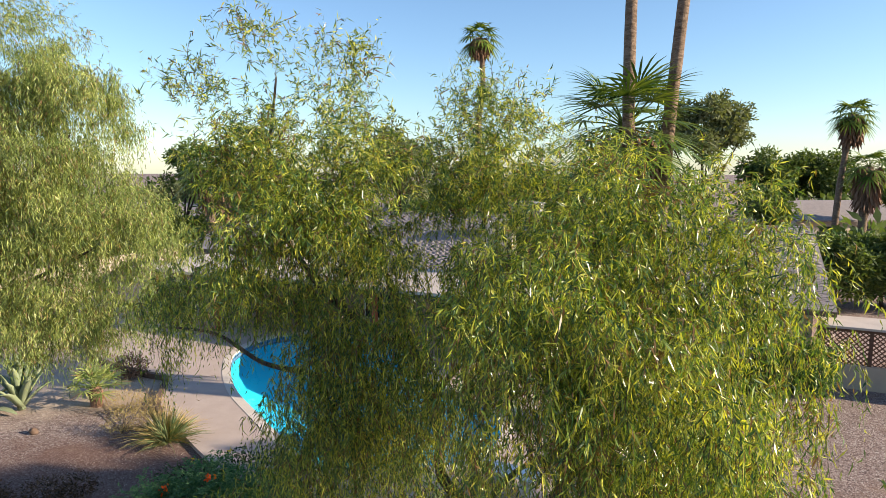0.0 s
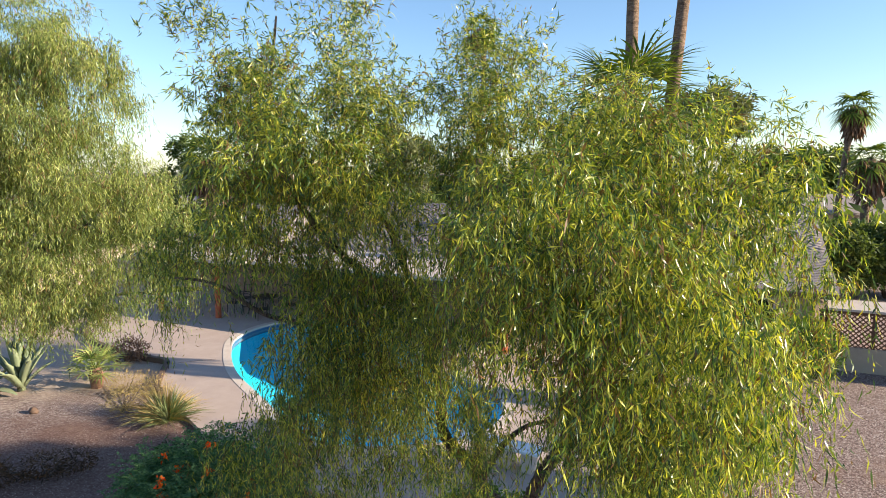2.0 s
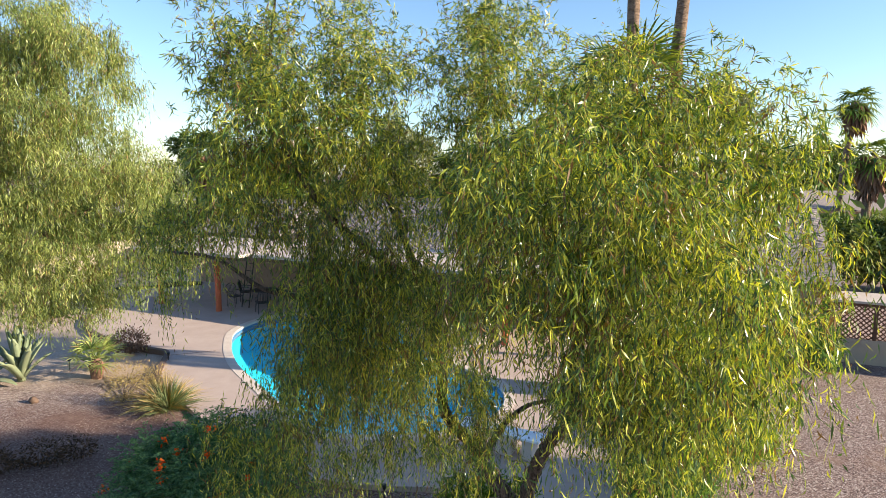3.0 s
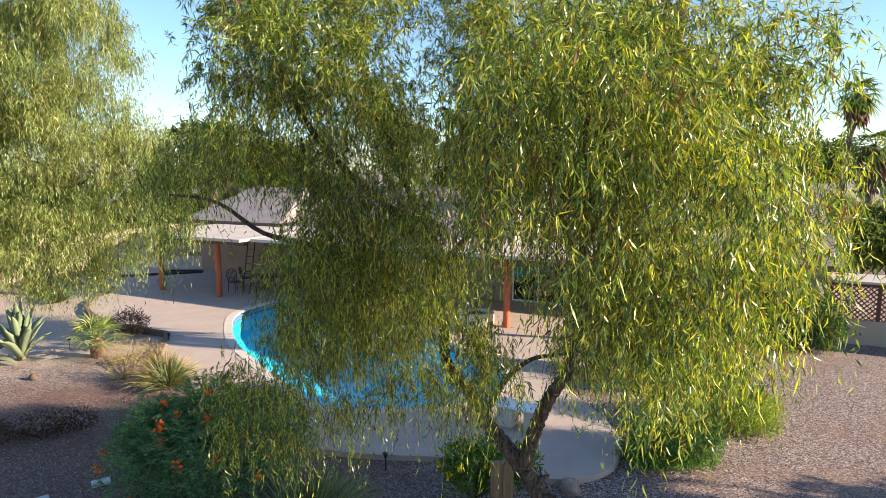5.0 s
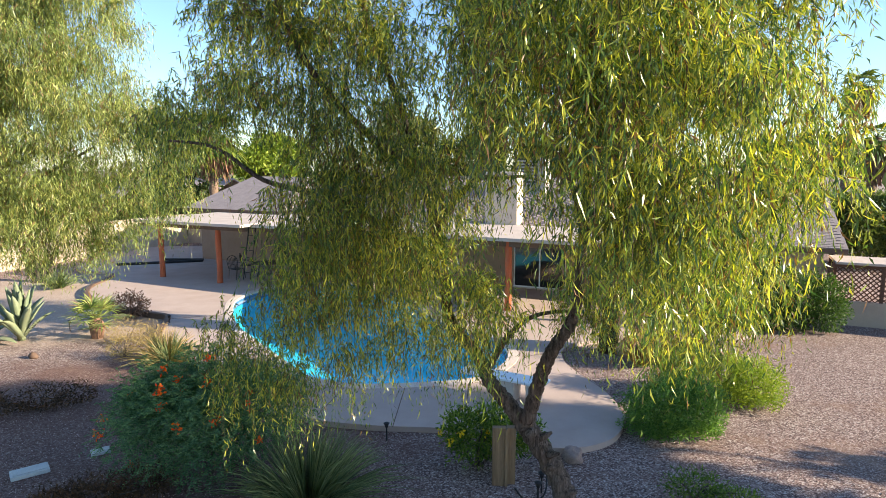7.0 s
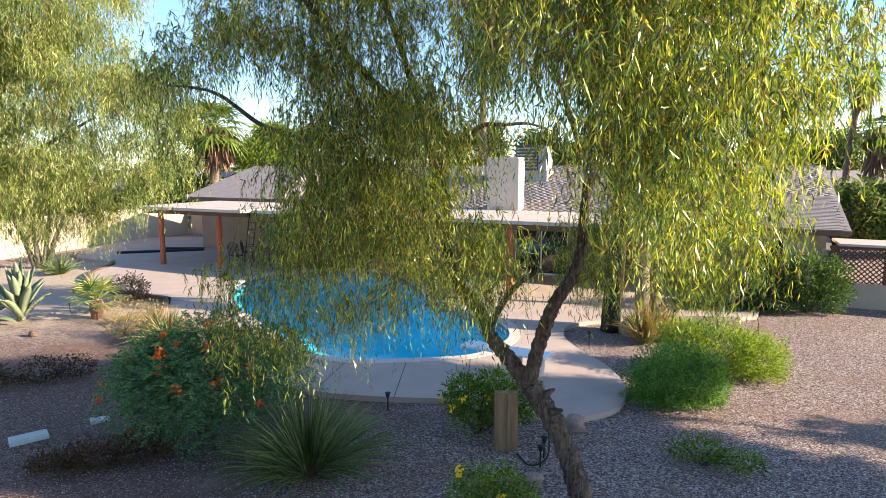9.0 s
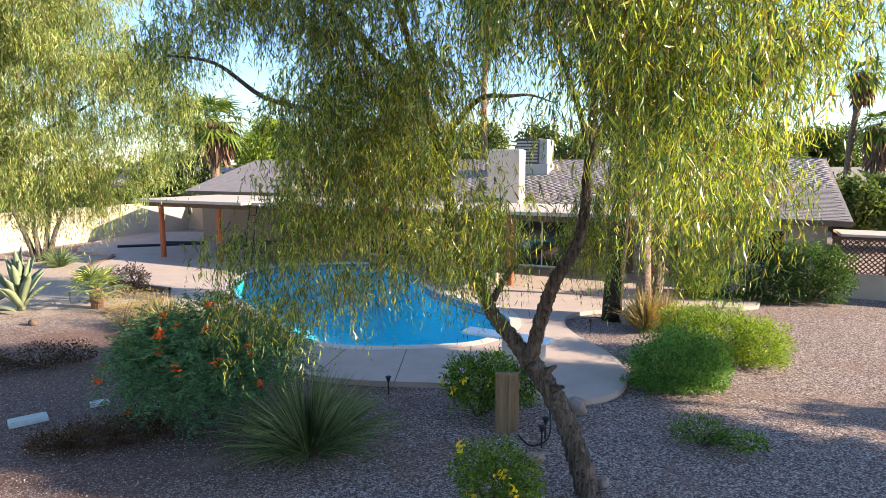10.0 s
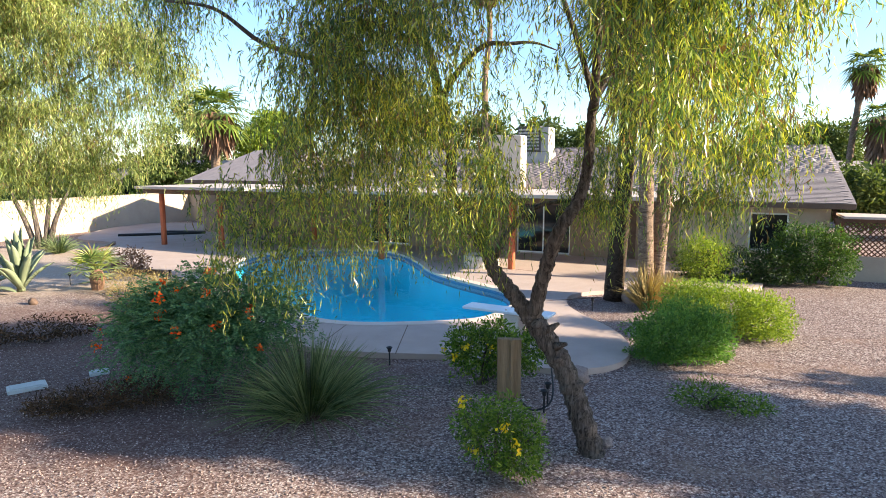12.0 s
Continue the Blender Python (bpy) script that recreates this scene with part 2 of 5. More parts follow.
M_FROND = leafy("palm_frond", (0.06, 0.11, 0.025), (0.11, 0.17, 0.035), (0.23, 0.28, 0.06), 0.3, 0.4)
M_RED = leafy("red_petal", (0.75, 0.06, 0.01), (0.85, 0.12, 0.015), (0.9, 0.22, 0.02), 0.3, 0.5)
M_YELLOW = leafy("yellow_petal", (0.75, 0.48, 0.01), (0.85, 0.6, 0.015), (0.9, 0.7, 0.05), 0.3, 0.5)
M_SLAB = rough("pale_box_lid", (0.42, 0.43, 0.42), (0.58, 0.60, 0.58), 6, 60, 0.7, 0.2, 0.003)
M_HOSE = rough("black_hose", (0.012, 0.012, 0.012), (0.03, 0.03, 0.03), 6, 50, 0.5, 0.1, 0.002)
M_ASPHALT = rough("asphalt", (0.04, 0.04, 0.042), (0.07, 0.068, 0.066), 2, 120, 0.95, 0.4, 0.006)
M_CARPAINT = rough("car_paint", (0.16, 0.19, 0.22), (0.20, 0.23, 0.26), 1, 20, 0.25, 0.02, 0.001)
# stucco of the walls under the porch roofs, with the roofs' shade in its colour
M_SHADE_WALL = rough("porch_shade_stucco", (0.24, 0.165, 0.115), (0.33, 0.235, 0.17), 1.4, 90, 0.92, 0.5, 0.008)

# ---- building tools ----
rng = np.random.default_rng(7)


def thing(name, label, category, at=(0, 0, 0), turn=0, group="", kind=""):
    ob = new(name)
    ob.empty_display_size = 0.2
    ob.matrix_world = pose(*at, 0, 0, turn)
    return tagged(ob, label, category, group, kind)


def part(name, bm, material, parent=None, label="", smooth=False, kind="", flat=False):
    if isinstance(bm, bmesh.types.BMesh):
        me = bpy.data.meshes.new(name)
        bmesh.ops.recalc_face_normals(bm, faces=bm.faces)
        if flat and sum(f.normal.z * f.calc_area() for f in bm.faces) < 0:
            bmesh.ops.reverse_faces(bm, faces=bm.faces)
        bm.to_mesh(me)
        bm.free()
    else:
        me = bm
    if not me.materials:
        me.materials.append(material)
    if smooth:
        me.shade_smooth()
    ob = new(name, me)
    ob.parent = parent
    return tagged(ob, label, kind=kind)


def np_mesh(name, verts, faces):
    """A mesh from arrays: verts (n, 3) and faces of one length (m, k)."""
    me = bpy.data.meshes.new(name)
    verts, faces = np.asarray(verts, np.float32), np.asarray(faces, np.int32)
    me.vertices.add(len(verts))
    me.vertices.foreach_set("co", verts.ravel())
    me.loops.add(faces.size)
    me.loops.foreach_set("vertex_index", faces.ravel())
    me.polygons.add(len(faces))
    me.polygons.foreach_set("loop_start", np.arange(0, faces.size, faces.shape[1], dtype=np.int32))
    me.update(calc_edges=True)
    return me


def box(bm, x0, x1, y0, y1, z0, z1, bevel=0.0):
    vs = bmesh.ops.create_cube(bm, size=1.0)["verts"]
    for v in vs:
        v.co = Vector((x0 + (v.co.x + 0.5) * (x1 - x0), y0 + (v.co.y + 0.5) * (y1 - y0), z0 + (v.co.z + 0.5) * (z1 - z0)))
    if bevel:
        es = list({e for v in vs for e in v.link_edges})
        bmesh.ops.bevel(bm, geom=es, offset=bevel, segments=2, affect="EDGES", profile=0.5)
    return bm


def boxed(x0, x1, y0, y1, z0, z1, bevel=0.0):
    return box(bmesh.new(), x0, x1, y0, y1, z0, z1, bevel)


def tube(bm, pts, radii, seg=10, cap=True, wob=0.0):
    """A tapered tube through points."""
    pts = [Vector(p) for p in pts]
    rings = []
    up = Vector((0.31, 0.2, 0.93))
    for i, p in enumerate(pts):
        d = (pts[min(i + 1, len(pts) - 1)] - pts[max(i - 1, 0)]).normalized()
        side = d.cross(up)
        if side.length < 0.05:
            side = d.cross(Vector((1, 0, 0)))
        side.normalize()
        oth = d.cross(side).normalized()
        r = radii[i] if hasattr(radii, "__len__") else radii
        rings.append([bm.verts.new(p + (side * math.cos(a) + oth * math.sin(a)) * r * (1 + wob * random.uniform(-1, 1)))
                      for a in [2 * math.pi * k / seg for k in range(seg)]])
    for a, b in zip(rings, rings[1:]):
        for k in range(seg):
            bm.faces.new((a[k], a[(k + 1) % seg], b[(k + 1) % seg], b[k]))
    if cap:
        bm.faces.new(rings[0])
        bm.faces.new(rings[-1])
    return bm


def smooth_path(pts, n=6):
    """Points of a smooth line through the given ones."""
    pts = [Vector(p) for p in pts]
    out = []
    for i in range(len(pts) - 1):
        a, b, c, d = pts[max(i - 1, 0)], pts[i], pts[i + 1], pts[min(i + 2, len(pts) - 1)]
        for k in range(n):
            t = k / n
            out.append(0.5 * ((2 * b) + (c - a) * t + (2 * a - 5 * b + 4 * c - d) * t * t + (3 * b - a - 3 * c + d) * t ** 3))
    return out + [pts[-1]]


def closed_path(pts, n=6):
    """A smooth closed outline in plan."""
    m, out = len(pts), []
    for i in range(m):
        a, b, c, d = (Vector((*pts[(i + k) % m], 0)) for k in (-1, 0, 1, 2))
        for k in range(n):
            t = k / n
            p = 0.5 * ((2 * b) + (c - a) * t + (2 * a - 5 * b + 4 * c - d) * t * t + (3 * b - a - 3 * c + d) * t ** 3)
            out.append((p.x, p.y))
    return out


def offset_path(path, d):
    """The outline moved outwards by d (counter-clockwise outlines)."""
    out, m = [], len(path)
    for i in range(m):
        a, b = path[i - 1], path[(i + 1) % m]
        t = Vector((b[0] - a[0], b[1] - a[1])).normalized()
        out.append((path[i][0] + t.y * d, path[i][1] - t.x * d))
    return out


def sheet(outer, holes, z):
    """A flat face with holes, as a bmesh of triangles."""
    bm = bmesh.new()
    edges = []
    for loop in (outer, *holes):
        vs = [bm.verts.new((x, y, z)) for x, y in loop]
        edges += [bm.edges.new((vs[i - 1], vs[i])) for i in range(len(vs))]
    bmesh.ops.triangle_fill(bm, use_beauty=True, edges=edges, normal=(0, 0, 1))
    return bm


def skirt(bm, path, z0, z1):
    a = [bm.verts.new((x, y, z0)) for x, y in path]
    b = [bm.verts.new((x, y, z1)) for x, y in path]
    for i in range(len(path)):
        bm.faces.new((a[i - 1], a[i], b[i], b[i - 1]))
    return bm


def ring_strip(bm, inner, outer, z):
    a = [bm.verts.new((x, y, z)) for x, y in inner]
    b = [bm.verts.new((x, y, z)) for x, y in outer]
    for i in range(len(inner)):
        bm.faces.new((a[i - 1], a[i], b[i], b[i - 1]))
    return bm


def unit(v):
    return v / np.maximum(np.linalg.norm(v, axis=1, keepdims=True), 1e-9)


LONG = ((0.0, 0.25), (0.34, 1.0), (0.7, 0.75), (1.0, 0.06))
SHORT = ((0.0, 0.3), (0.45, 1.0), (1.0, 0.06))


def blades(base, way, length, width, bend, face=None, cuts=LONG):
    """Narrow curved leaves: base points, first directions, lengths, widths and how far each tip sinks. Returns verts, faces."""
    n = len(base)
    way = unit(way)
    side = unit(np.cross(way, face if face is not None else rng.normal(size=(n, 3))))
    L, W = np.asarray(length).reshape(-1, 1) * np.ones((n, 1)), np.asarray(width).reshape(-1, 1) * np.ones((n, 1))
    out = []
    bend = np.asarray(bend).reshape(-1, 3) * np.ones((n, 3))
    for t, w in cuts:
        mid = base + way * L * t + bend * L * t * t
        out += [mid + side * W * w / 2, mid - side * W * w / 2]
    v = np.stack(out, 1).reshape(-1, 3)
    k = np.arange(n)[:, None] * 2 * len(cuts)
    f = np.concatenate([k + 2 * j + np.array([0, 1, 3, 2]) for j in range(len(cuts) - 1)])
    return v, f


def ellipsoid_points(n, c, r, shell=0.35):
    d = unit(rng.normal(size=(n, 3)))
    s = (shell + (1 - shell) * rng.random((n, 1))) ** 0.6
    return np.array(c) + d * s * np.array(r)


def sickles(base, way, length, width, bend):
    """Small narrow leaves, each folded once at its middle. Returns verts, faces of three corners."""
    n = len(base)
    way = unit(way)
    side = unit(np.cross(way, rng.normal(size=(n, 3))))
    L, W = np.asarray(length).reshape(-1, 1) * np.ones((n, 1)), np.asarray(width).reshape(-1, 1) * np.ones((n, 1))
    mid = base + way * L * 0.48 + bend * L * 0.22
    v = np.stack([base, mid + side * W / 2, mid - side * W / 2, base + way * L + bend * L], 1).reshape(-1, 3)
    k = np.arange(n)[:, None] * 4
    return v, np.concatenate([k + np.array([0, 1, 2]), k + np.array([1, 3, 2])])


def weeping(clumps, density, leaf, width, strand=0.75, gap=0.035, curl=0.9, tuft_r=0.14, tuft_n=24, top=7.6):
    """Sprays of narrow leaves, gathered in tufts that fill clumps (x, y, z, rx, ry, rz, share): they stand up near
    the height top and hang lower down. Returns leaves (verts, faces) and the strands' points."""
    bases, ways, lines = [], [], []
    m = max(4, int(strand / gap))
    t = np.linspace(0, 1, m)[None, :, None]
    for x, y, z, rx, ry, rz, share in clumps:
        n = max(1, int(density * share * rx * ry * rz))
        tufts = ellipsoid_points(max(1, n // tuft_n), (x, y, z), (rx, ry, rz))
        p = tufts[rng.integers(len(tufts), size=n)] + rng.normal(size=(n, 3)) * tuft_r * np.array((1, 1, 0.7))
        hang = np.clip((top - p[:, 2:]) / 2.2, 0.05, 1.0)
        out = unit((p - np.array((x, y, z))) * np.array((1, 1, 0)) + rng.normal(size=(n, 3)) * 0.4)
        ln = strand * rng.uniform(0.35, 1.45, (n, 1)) * (0.5 + 0.6 * hang)
        lift = rng.uniform(-0.1, 0.5, (n, 1)) + 0.45 * (1 - hang)
        sway = rng.normal(size=(n, 3)) * 0.09
        along = (out * ln * (1.1 - 0.65 * hang))[:, None] * (0.5 * t - 0.2 * t * t)
        drop = (ln * lift)[:, None] * t - (ln * (0.15 + 0.75 * hang + lift * hang))[:, None] * t * t
        pts = p[:, None] + along + drop * np.array((0, 0, 1.0)) + sway[:, None] * t * t
        lines += list(pts)
        tan = unit(np.gradient(pts, axis=1).reshape(-1, 3))
        down = np.repeat(hang, m, 1).reshape(-1, 1)
        bases.append(pts.reshape(-1, 3))
        ways.append(tan * 0.55 + rng.normal(size=tan.shape) * 0.42 + np.array((0, 0, -0.65)) * down)
    b, w = np.concatenate(bases), np.concatenate(ways)
    n = len(b)
    bend = rng.normal(size=(n, 3)) * curl * 0.4 + np.array((0, 0, -0.2))
    v, f = sickles(b, w, leaf * rng.uniform(0.6, 1.3, n), width * rng.uniform(0.7, 1.3, n), bend)
    return v, f, lines


def twig_mesh(lines, r=0.004, step=4):
    """Three-sided twigs along many strands."""
    vs, fs, k = [], [], 0
    ang = np.array([0, 2.1, 4.2])
    off = np.stack([np.cos(ang), np.sin(ang), 0 * ang], 1)
    for pts in lines:
        q = pts[::step]
        m = len(q)
        if m < 2:
            continue
        rad = np.linspace(r, r * 0.4, m)[:, None, None]
        vs.append((q[:, None, :] + off[None] * rad).reshape(-1, 3))
        for j in range(m - 1):
            for a in range(3):
                b = (a + 1) % 3
                fs.append((k + 3 * j + a, k + 3 * j + b, k + 3 * j + 3 + b, k + 3 * j + 3 + a))
        k += 3 * m
    return np.concatenate(vs), fs


def bushy(clumps, density, leaf, width, droop=-0.1, up=0.3, shell=0.55):
    """Leaves that stand outwards over clumps (x, y, z, rx, ry, rz)."""
    vv, ff, k = [], [], 0
    for x, y, z, rx, ry, rz in clumps:
        area = 4 * math.pi * ((rx * ry) ** 1.6 / 3 + (rx * rz) ** 1.6 / 3 + (ry * rz) ** 1.6 / 3) ** (1 / 1.6)
        n = int(density * area)
        c, r = np.array((x, y, z)), np.array((rx, ry, rz))
        d = unit(rng.normal(size=(n, 3)))
        lump = 1 + 0.16 * np.sin(d[:, :1] * 7 + x) * np.sin(d[:, 1:2] * 6 + y) + 0.12 * np.sin(d[:, 2:] * 9 + x * 3)
        s = (shell + (1 - shell) * rng.random((n, 1))) * lump
        p = c + d * s * r
        p[:, 2] = np.maximum(p[:, 2], 0.03)
        w = d * 0.8 + rng.normal(size=(n, 3)) * 0.6 + np.array((0, 0, up))
        v, f = blades(p, w, leaf * rng.uniform(0.6, 1.3, n), width * rng.uniform(0.7, 1.3, n), np.array((0, 0, droop)) + rng.normal(size=(n, 3)) * 0.15, cuts=SHORT)
        vv.append(v)
        ff.append(f + k)
        k += len(v)
    return np.concatenate(vv), np.concatenate(ff)



def feathery(clumps, density, length, leaflet, width, pairs=9):
    """Feathered fronds, each a row of leaflet pairs, that stand outwards over clumps (x, y, z, rx, ry, rz)."""
    B, W = [], []
    t = np.linspace(0.15, 1, pairs)[None, :, None]
    for x, y, z, rx, ry, rz in clumps:
        n = int(density * (rx * ry + ry * rz + rx * rz))
        d = unit(rng.normal(size=(n, 3)) + np.array((0, 0, 0.25)))
        s = rng.uniform(0.35, 1.08, (n, 1)) * (1 + 0.2 * np.sin(d[:, :1] * 6 + x) * np.sin(d[:, 2:] * 7 + y))
        p = np.array((x, y, z)) + d * s * np.array((rx, ry, rz))
        w = unit(d * 0.8 + rng.normal(size=(n, 3)) * 0.5 + np.array((0, 0, 0.35)))
        ln = length * rng.uniform(0.6, 1.3, (n, 1))
        side = unit(np.cross(w, np.array((0, 0, 1.0)) + rng.normal(size=(n, 3)) * 0.25))
        mid = p[:, None] + (w * ln)[:, None] * t + np.array((0, 0, -0.45)) * ln[:, None] * t * t
        for q in (1, -1):
            B.append(mid.reshape(-1, 3))
            W.append((side[:, None] * q + w[:, None] * 0.45 + 0 * mid).reshape(-1, 3) + rng.normal(size=(mid.size // 3, 3)) * 0.12)
    b, w = np.concatenate(B), np.concatenate(W)
    return sickles(b, w, leaflet * rng.uniform(0.7, 1.2, len(b)), width, rng.normal(size=b.shape) * 0.12 + np.array((0, 0, -0.1)))


# ---- ground, deck and pool ----
POOL = closed_path([(-2.1, 13.4), (-0.6, 13.5), (0.55, 13.8), (1.25, 14.6), (1.6, 15.6), (1.45, 16.9), (0.75, 17.9), (-0.1, 19.1), (-0.75, 20.4),
                    (-1.25, 22.3), (-2.2, 24.6), (-3.6, 25.6), (-5.6, 25.4), (-7.2, 24.5), (-7.85, 22.6), (-7.45, 20.7), (-6.55, 18.6), (-5.3, 16.7), (-4.1, 15.0), (-3.2, 13.85)])
DECK = closed_path([(-2.8, 11.5), (-1.5, 11.15), (0.0, 11.0), (1.1, 10.5), (2.1, 10.2), (3.0, 10.6), (3.5, 11.6), (3.5, 12.9), (3.1, 14.4), (3.0, 15.4), (3.3, 16.4), (4.2, 17.0),
                    (6.5, 17.6), (9.5, 18.3), (9.0, 27.0), (-8.0, 36.0), (-18.5, 37.5), (-18.5, 30.0), (-15.3, 27.6), (-14.6, 24.6), (-13.6, 22.8), (-12.2, 21.4), (-10.2, 20.2), (-9.2, 19.7),
                    (-8.8, 18.6), (-8.3, 17.2), (-7.4, 16.0), (-6.0, 14.3), (-4.4, 12.6)], 5)
FAR = 900
ground = part("ground", sheet([(-FAR, -FAR), (FAR, -FAR), (FAR, FAR), (-FAR, FAR)], [offset_path(POOL, 0.1)], -0.11), M_GRAVEL, flat=True)
tagged(ground, "pink and grey gravel desert yard", "ground", kind="structure")
bm = sheet(DECK, [offset_path(POOL, 0.28)], 0.0)
skirt(bm, DECK, -0.2, 0.0)
deck = part("pavement", bm, M_DECK, flat=True)
tagged(deck, "pinkish tan concrete pool deck with shadow stripes", "pool deck", kind="structure")

pool = thing("swimming_pool", "kidney-shaped swimming pool with clear blue water", "pool")
bm = bmesh.new()
ring_strip(bm, POOL, offset_path(POOL, 0.28), 0.012)
skirt(bm, POOL, -0.06, 0.012)
skirt(bm, offset_path(POOL, 0.28), -0.02, 0.012)
part("coping", bm, M_COPING, pool, "pale concrete coping")
bm = skirt(bmesh.new(), offset_path(POOL, 0.02), -0.32, -0.058)
part("waterline_tile", bm, M_WATERLINE, pool, "dark blue tile band")
bm = bmesh.new()
mid = (-3.2, 19.2)
loops = []
for share, z in ((1.0, -0.3), (0.985, -0.9), (0.9, -1.25), (0.6, -1.5), (0.25, -1.7)):
    loops.append([bm.verts.new((mid[0] + (x - mid[0]) * share, mid[1] + (y - mid[1]) * share, z)) for x, y in offset_path(POOL, 0.02)])
for a, b in zip(loops, loops[1:]):
    for i in range(len(a)):
        bm.faces.new((a[i - 1], a[i], b[i], b[i - 1]))
bm.faces.new(loops[-1])
part("basin", bm, M_BASIN, pool, "light blue plastered basin", smooth=True)
water = part("water", sheet(offset_path(POOL, 0.015), [], -0.11), M_WATER, pool, "clear rippled water", flat=True)
water.visible_shadow = False

# raised kerb along the planting bed; dark brown puts in the deck edge's shade
bed = [p for p in DECK if p[0] < -7.9 and p[1] < 28.0]
bm = bmesh.new()
rows = []
for i, (x, y) in enumerate(bed):
    a, b = bed[max(i - 1, 0)], bed[min(i + 1, len(bed) - 1)]
    t = Vector((b[0] - a[0], b[1] - a[1])).normalized()
    o = (x + t.y * 0.16, y - t.x * 0.16)
    rows.append([bm.verts.new(c) for c in ((x, y, -0.05), (x, y, 0.07), (*o, 0.07), (*o, -0.25))])
for a, b in zip(rows, rows[1:]):
    for i in range(3):
        bm.faces.new((a[i], a[i + 1], b[i + 1], b[i]))
bm.faces.new(rows[0]), bm.faces.new(rows[-1])
tagged(part("kerb", bm, M_FASCIA), "curved kerb along the deck, dark brown for its shaded face", "kerb", kind="structure")

# score joints of the deck
for a, b in (((-1.05, 11.1), (-0.95, 13.35)), ((0.3, 11.0), (0.5, 13.6)), ((-2.6, 11.6), (-2.3, 13.3)), ((2.0, 15.5), (7.5, 17.3)), ((-9.0, 19.4), (-7.7, 19.9)), ((-1.0, 22.9), (3.2, 20.0))):
    d = Vector((b[0] - a[0], b[1] - a[1], 0))
    bm = boxed(0, d.length, -0.009, 0.009, -0.01, 0.004)
    ob = part("deck_joint", bm, M_FASCIA, deck)
    ob.matrix_world = pose(a[0], a[1], 0, 0, 0, math.degrees(math.atan2(d.y, d.x)))

# ---- the house: its own axes, x along the front, y into the depth ----
HOUSE_AT, HOUSE_TURN = (2.1, 20.7, 0), -25.0
HM = pose(*HOUSE_AT, 0, 0, HOUSE_TURN)
house = thing("house", "single-storey tan stucco ranch house with shingled roofs", "house", HOUSE_AT, HOUSE_TURN)


def wall_with_openings(x0, x1, y, thick, z0, z1, openings, material):
    """A wall along x at depth y with rectangular openings (xa, xb, za, zb)."""
    last = x0
    for xa, xb, za, zb in sorted(openings):
        part("wall", boxed(last, xa, y, y + thick, z0, z1), material, house)
        if za > z0:
            part("wall", boxed(xa, xb, y, y + thick, z0, za), material, house)
        part("wall", boxed(xa, xb, y, y + thick, zb, z1), material, house)
        last = xb
    part("wall", boxed(last, x1, y, y + thick, z0, z1), material, house)


def roof_plane(bm, quad, thick=0.14):
    """A slab over four corners."""
    top = [bm.verts.new(p) for p in quad]
    low = [bm.verts.new((p[0], p[1], p[2] - thick)) for p in quad]
    bm.faces.new(top)
    bm.faces.new(low[::-1])
    for i in range(4):
        bm.faces.new((top[i - 1], low[i - 1], low[i], top[i]))


def window_unit(x0, x1, y, z0, z1, parent, bars=1):
    win = part("window", boxed(x0 + 0.05, x1 - 0.05, y + 0.08, y + 0.1, z0 + 0.05, z1 - 0.05), M_GLASS, parent, "dark window pane")
    for za, zb in ((z0, z0 + 0.06), (z1 - 0.06, z1)):
        part("window_frame", boxed(x0, x1, y + 0.04, y + 0.13, za, zb), M_WHITE, win, "white metal frame")
    for k in range(bars + 2):
        xx = x0 + (x1 - x0 - 0.05) * k / (bars + 1)
        part("window_bar", boxed(xx, xx + 0.05, y + 0.045, y + 0.125, z0 + 0.06, z1 - 0.06), M_WHITE, win)
    part("window_sill", boxed(x0 - 0.05, x1 + 0.05, y - 0.06, y + 0.12, z0 - 0.07, z0), M_PALE_STUCCO, win)


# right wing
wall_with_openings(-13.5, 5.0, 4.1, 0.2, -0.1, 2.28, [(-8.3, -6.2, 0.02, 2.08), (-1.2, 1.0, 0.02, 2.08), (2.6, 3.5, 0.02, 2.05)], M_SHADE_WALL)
wall_with_openings(5.0, 9.7, 4.1, 0.2, -0.1, 2.28, [(7.3, 8.5, 0.6, 1.92)], M_STUCCO)
part("wall", boxed(9.5, 9.7, 4.3, 16.0, -0.1, 2.3), M_STUCCO, house)
bm = bmesh.new()
g = [bm.verts.new(p) for p in ((9.5, 3.9, 2.25), (9.5, 18.9, 2.25), (9.5, 11.4, 4.15), (9.7, 3.9, 2.25), (9.7, 18.9, 2.25), (9.7, 11.4, 4.15))]
bm.faces.new(g[:3]), bm.faces.new(g[:2:-1])
for i in range(3):
    bm.faces.new((g[(i - 1) % 3], g[i], g[i + 3], g[(i - 1) % 3 + 3]))
part("gable", bm, M_STUCCO, house)
window_unit(7.3, 8.5, 4.1, 0.6, 1.92, house, 0)
window_unit(-1.2, 1.0, 4.1, 0.02, 2.08, house, 1)
window_unit(-8.3, -6.2, 4.1, 0.02, 2.08, house, 1)
part("door", boxed(2.6, 3.5, 4.16, 4.22, 0.02, 2.05, 0.01), M_FASCIA, house, "dark brown door")
EAVE, RIDGE, RISE = 3.5, 11.4, (4.42 - 2.32) / 7.9
bm = bmesh.new()
roof_plane(bm, [(-13.4, EAVE, 2.32), (10.3, EAVE, 2.32), (10.3, RIDGE, 4.42), (-13.4, RIDGE, 4.42)])
main_roof = part("roof", bm, M_SHINGLE, house, "weathered grey-brown asphalt shingle roof")
bm = bmesh.new()
roof_plane(bm, [(10.3, 19.3, 2.32), (-13.4, 19.3, 2.32), (-13.4, RIDGE, 4.42), (10.3, RIDGE, 4.42)])
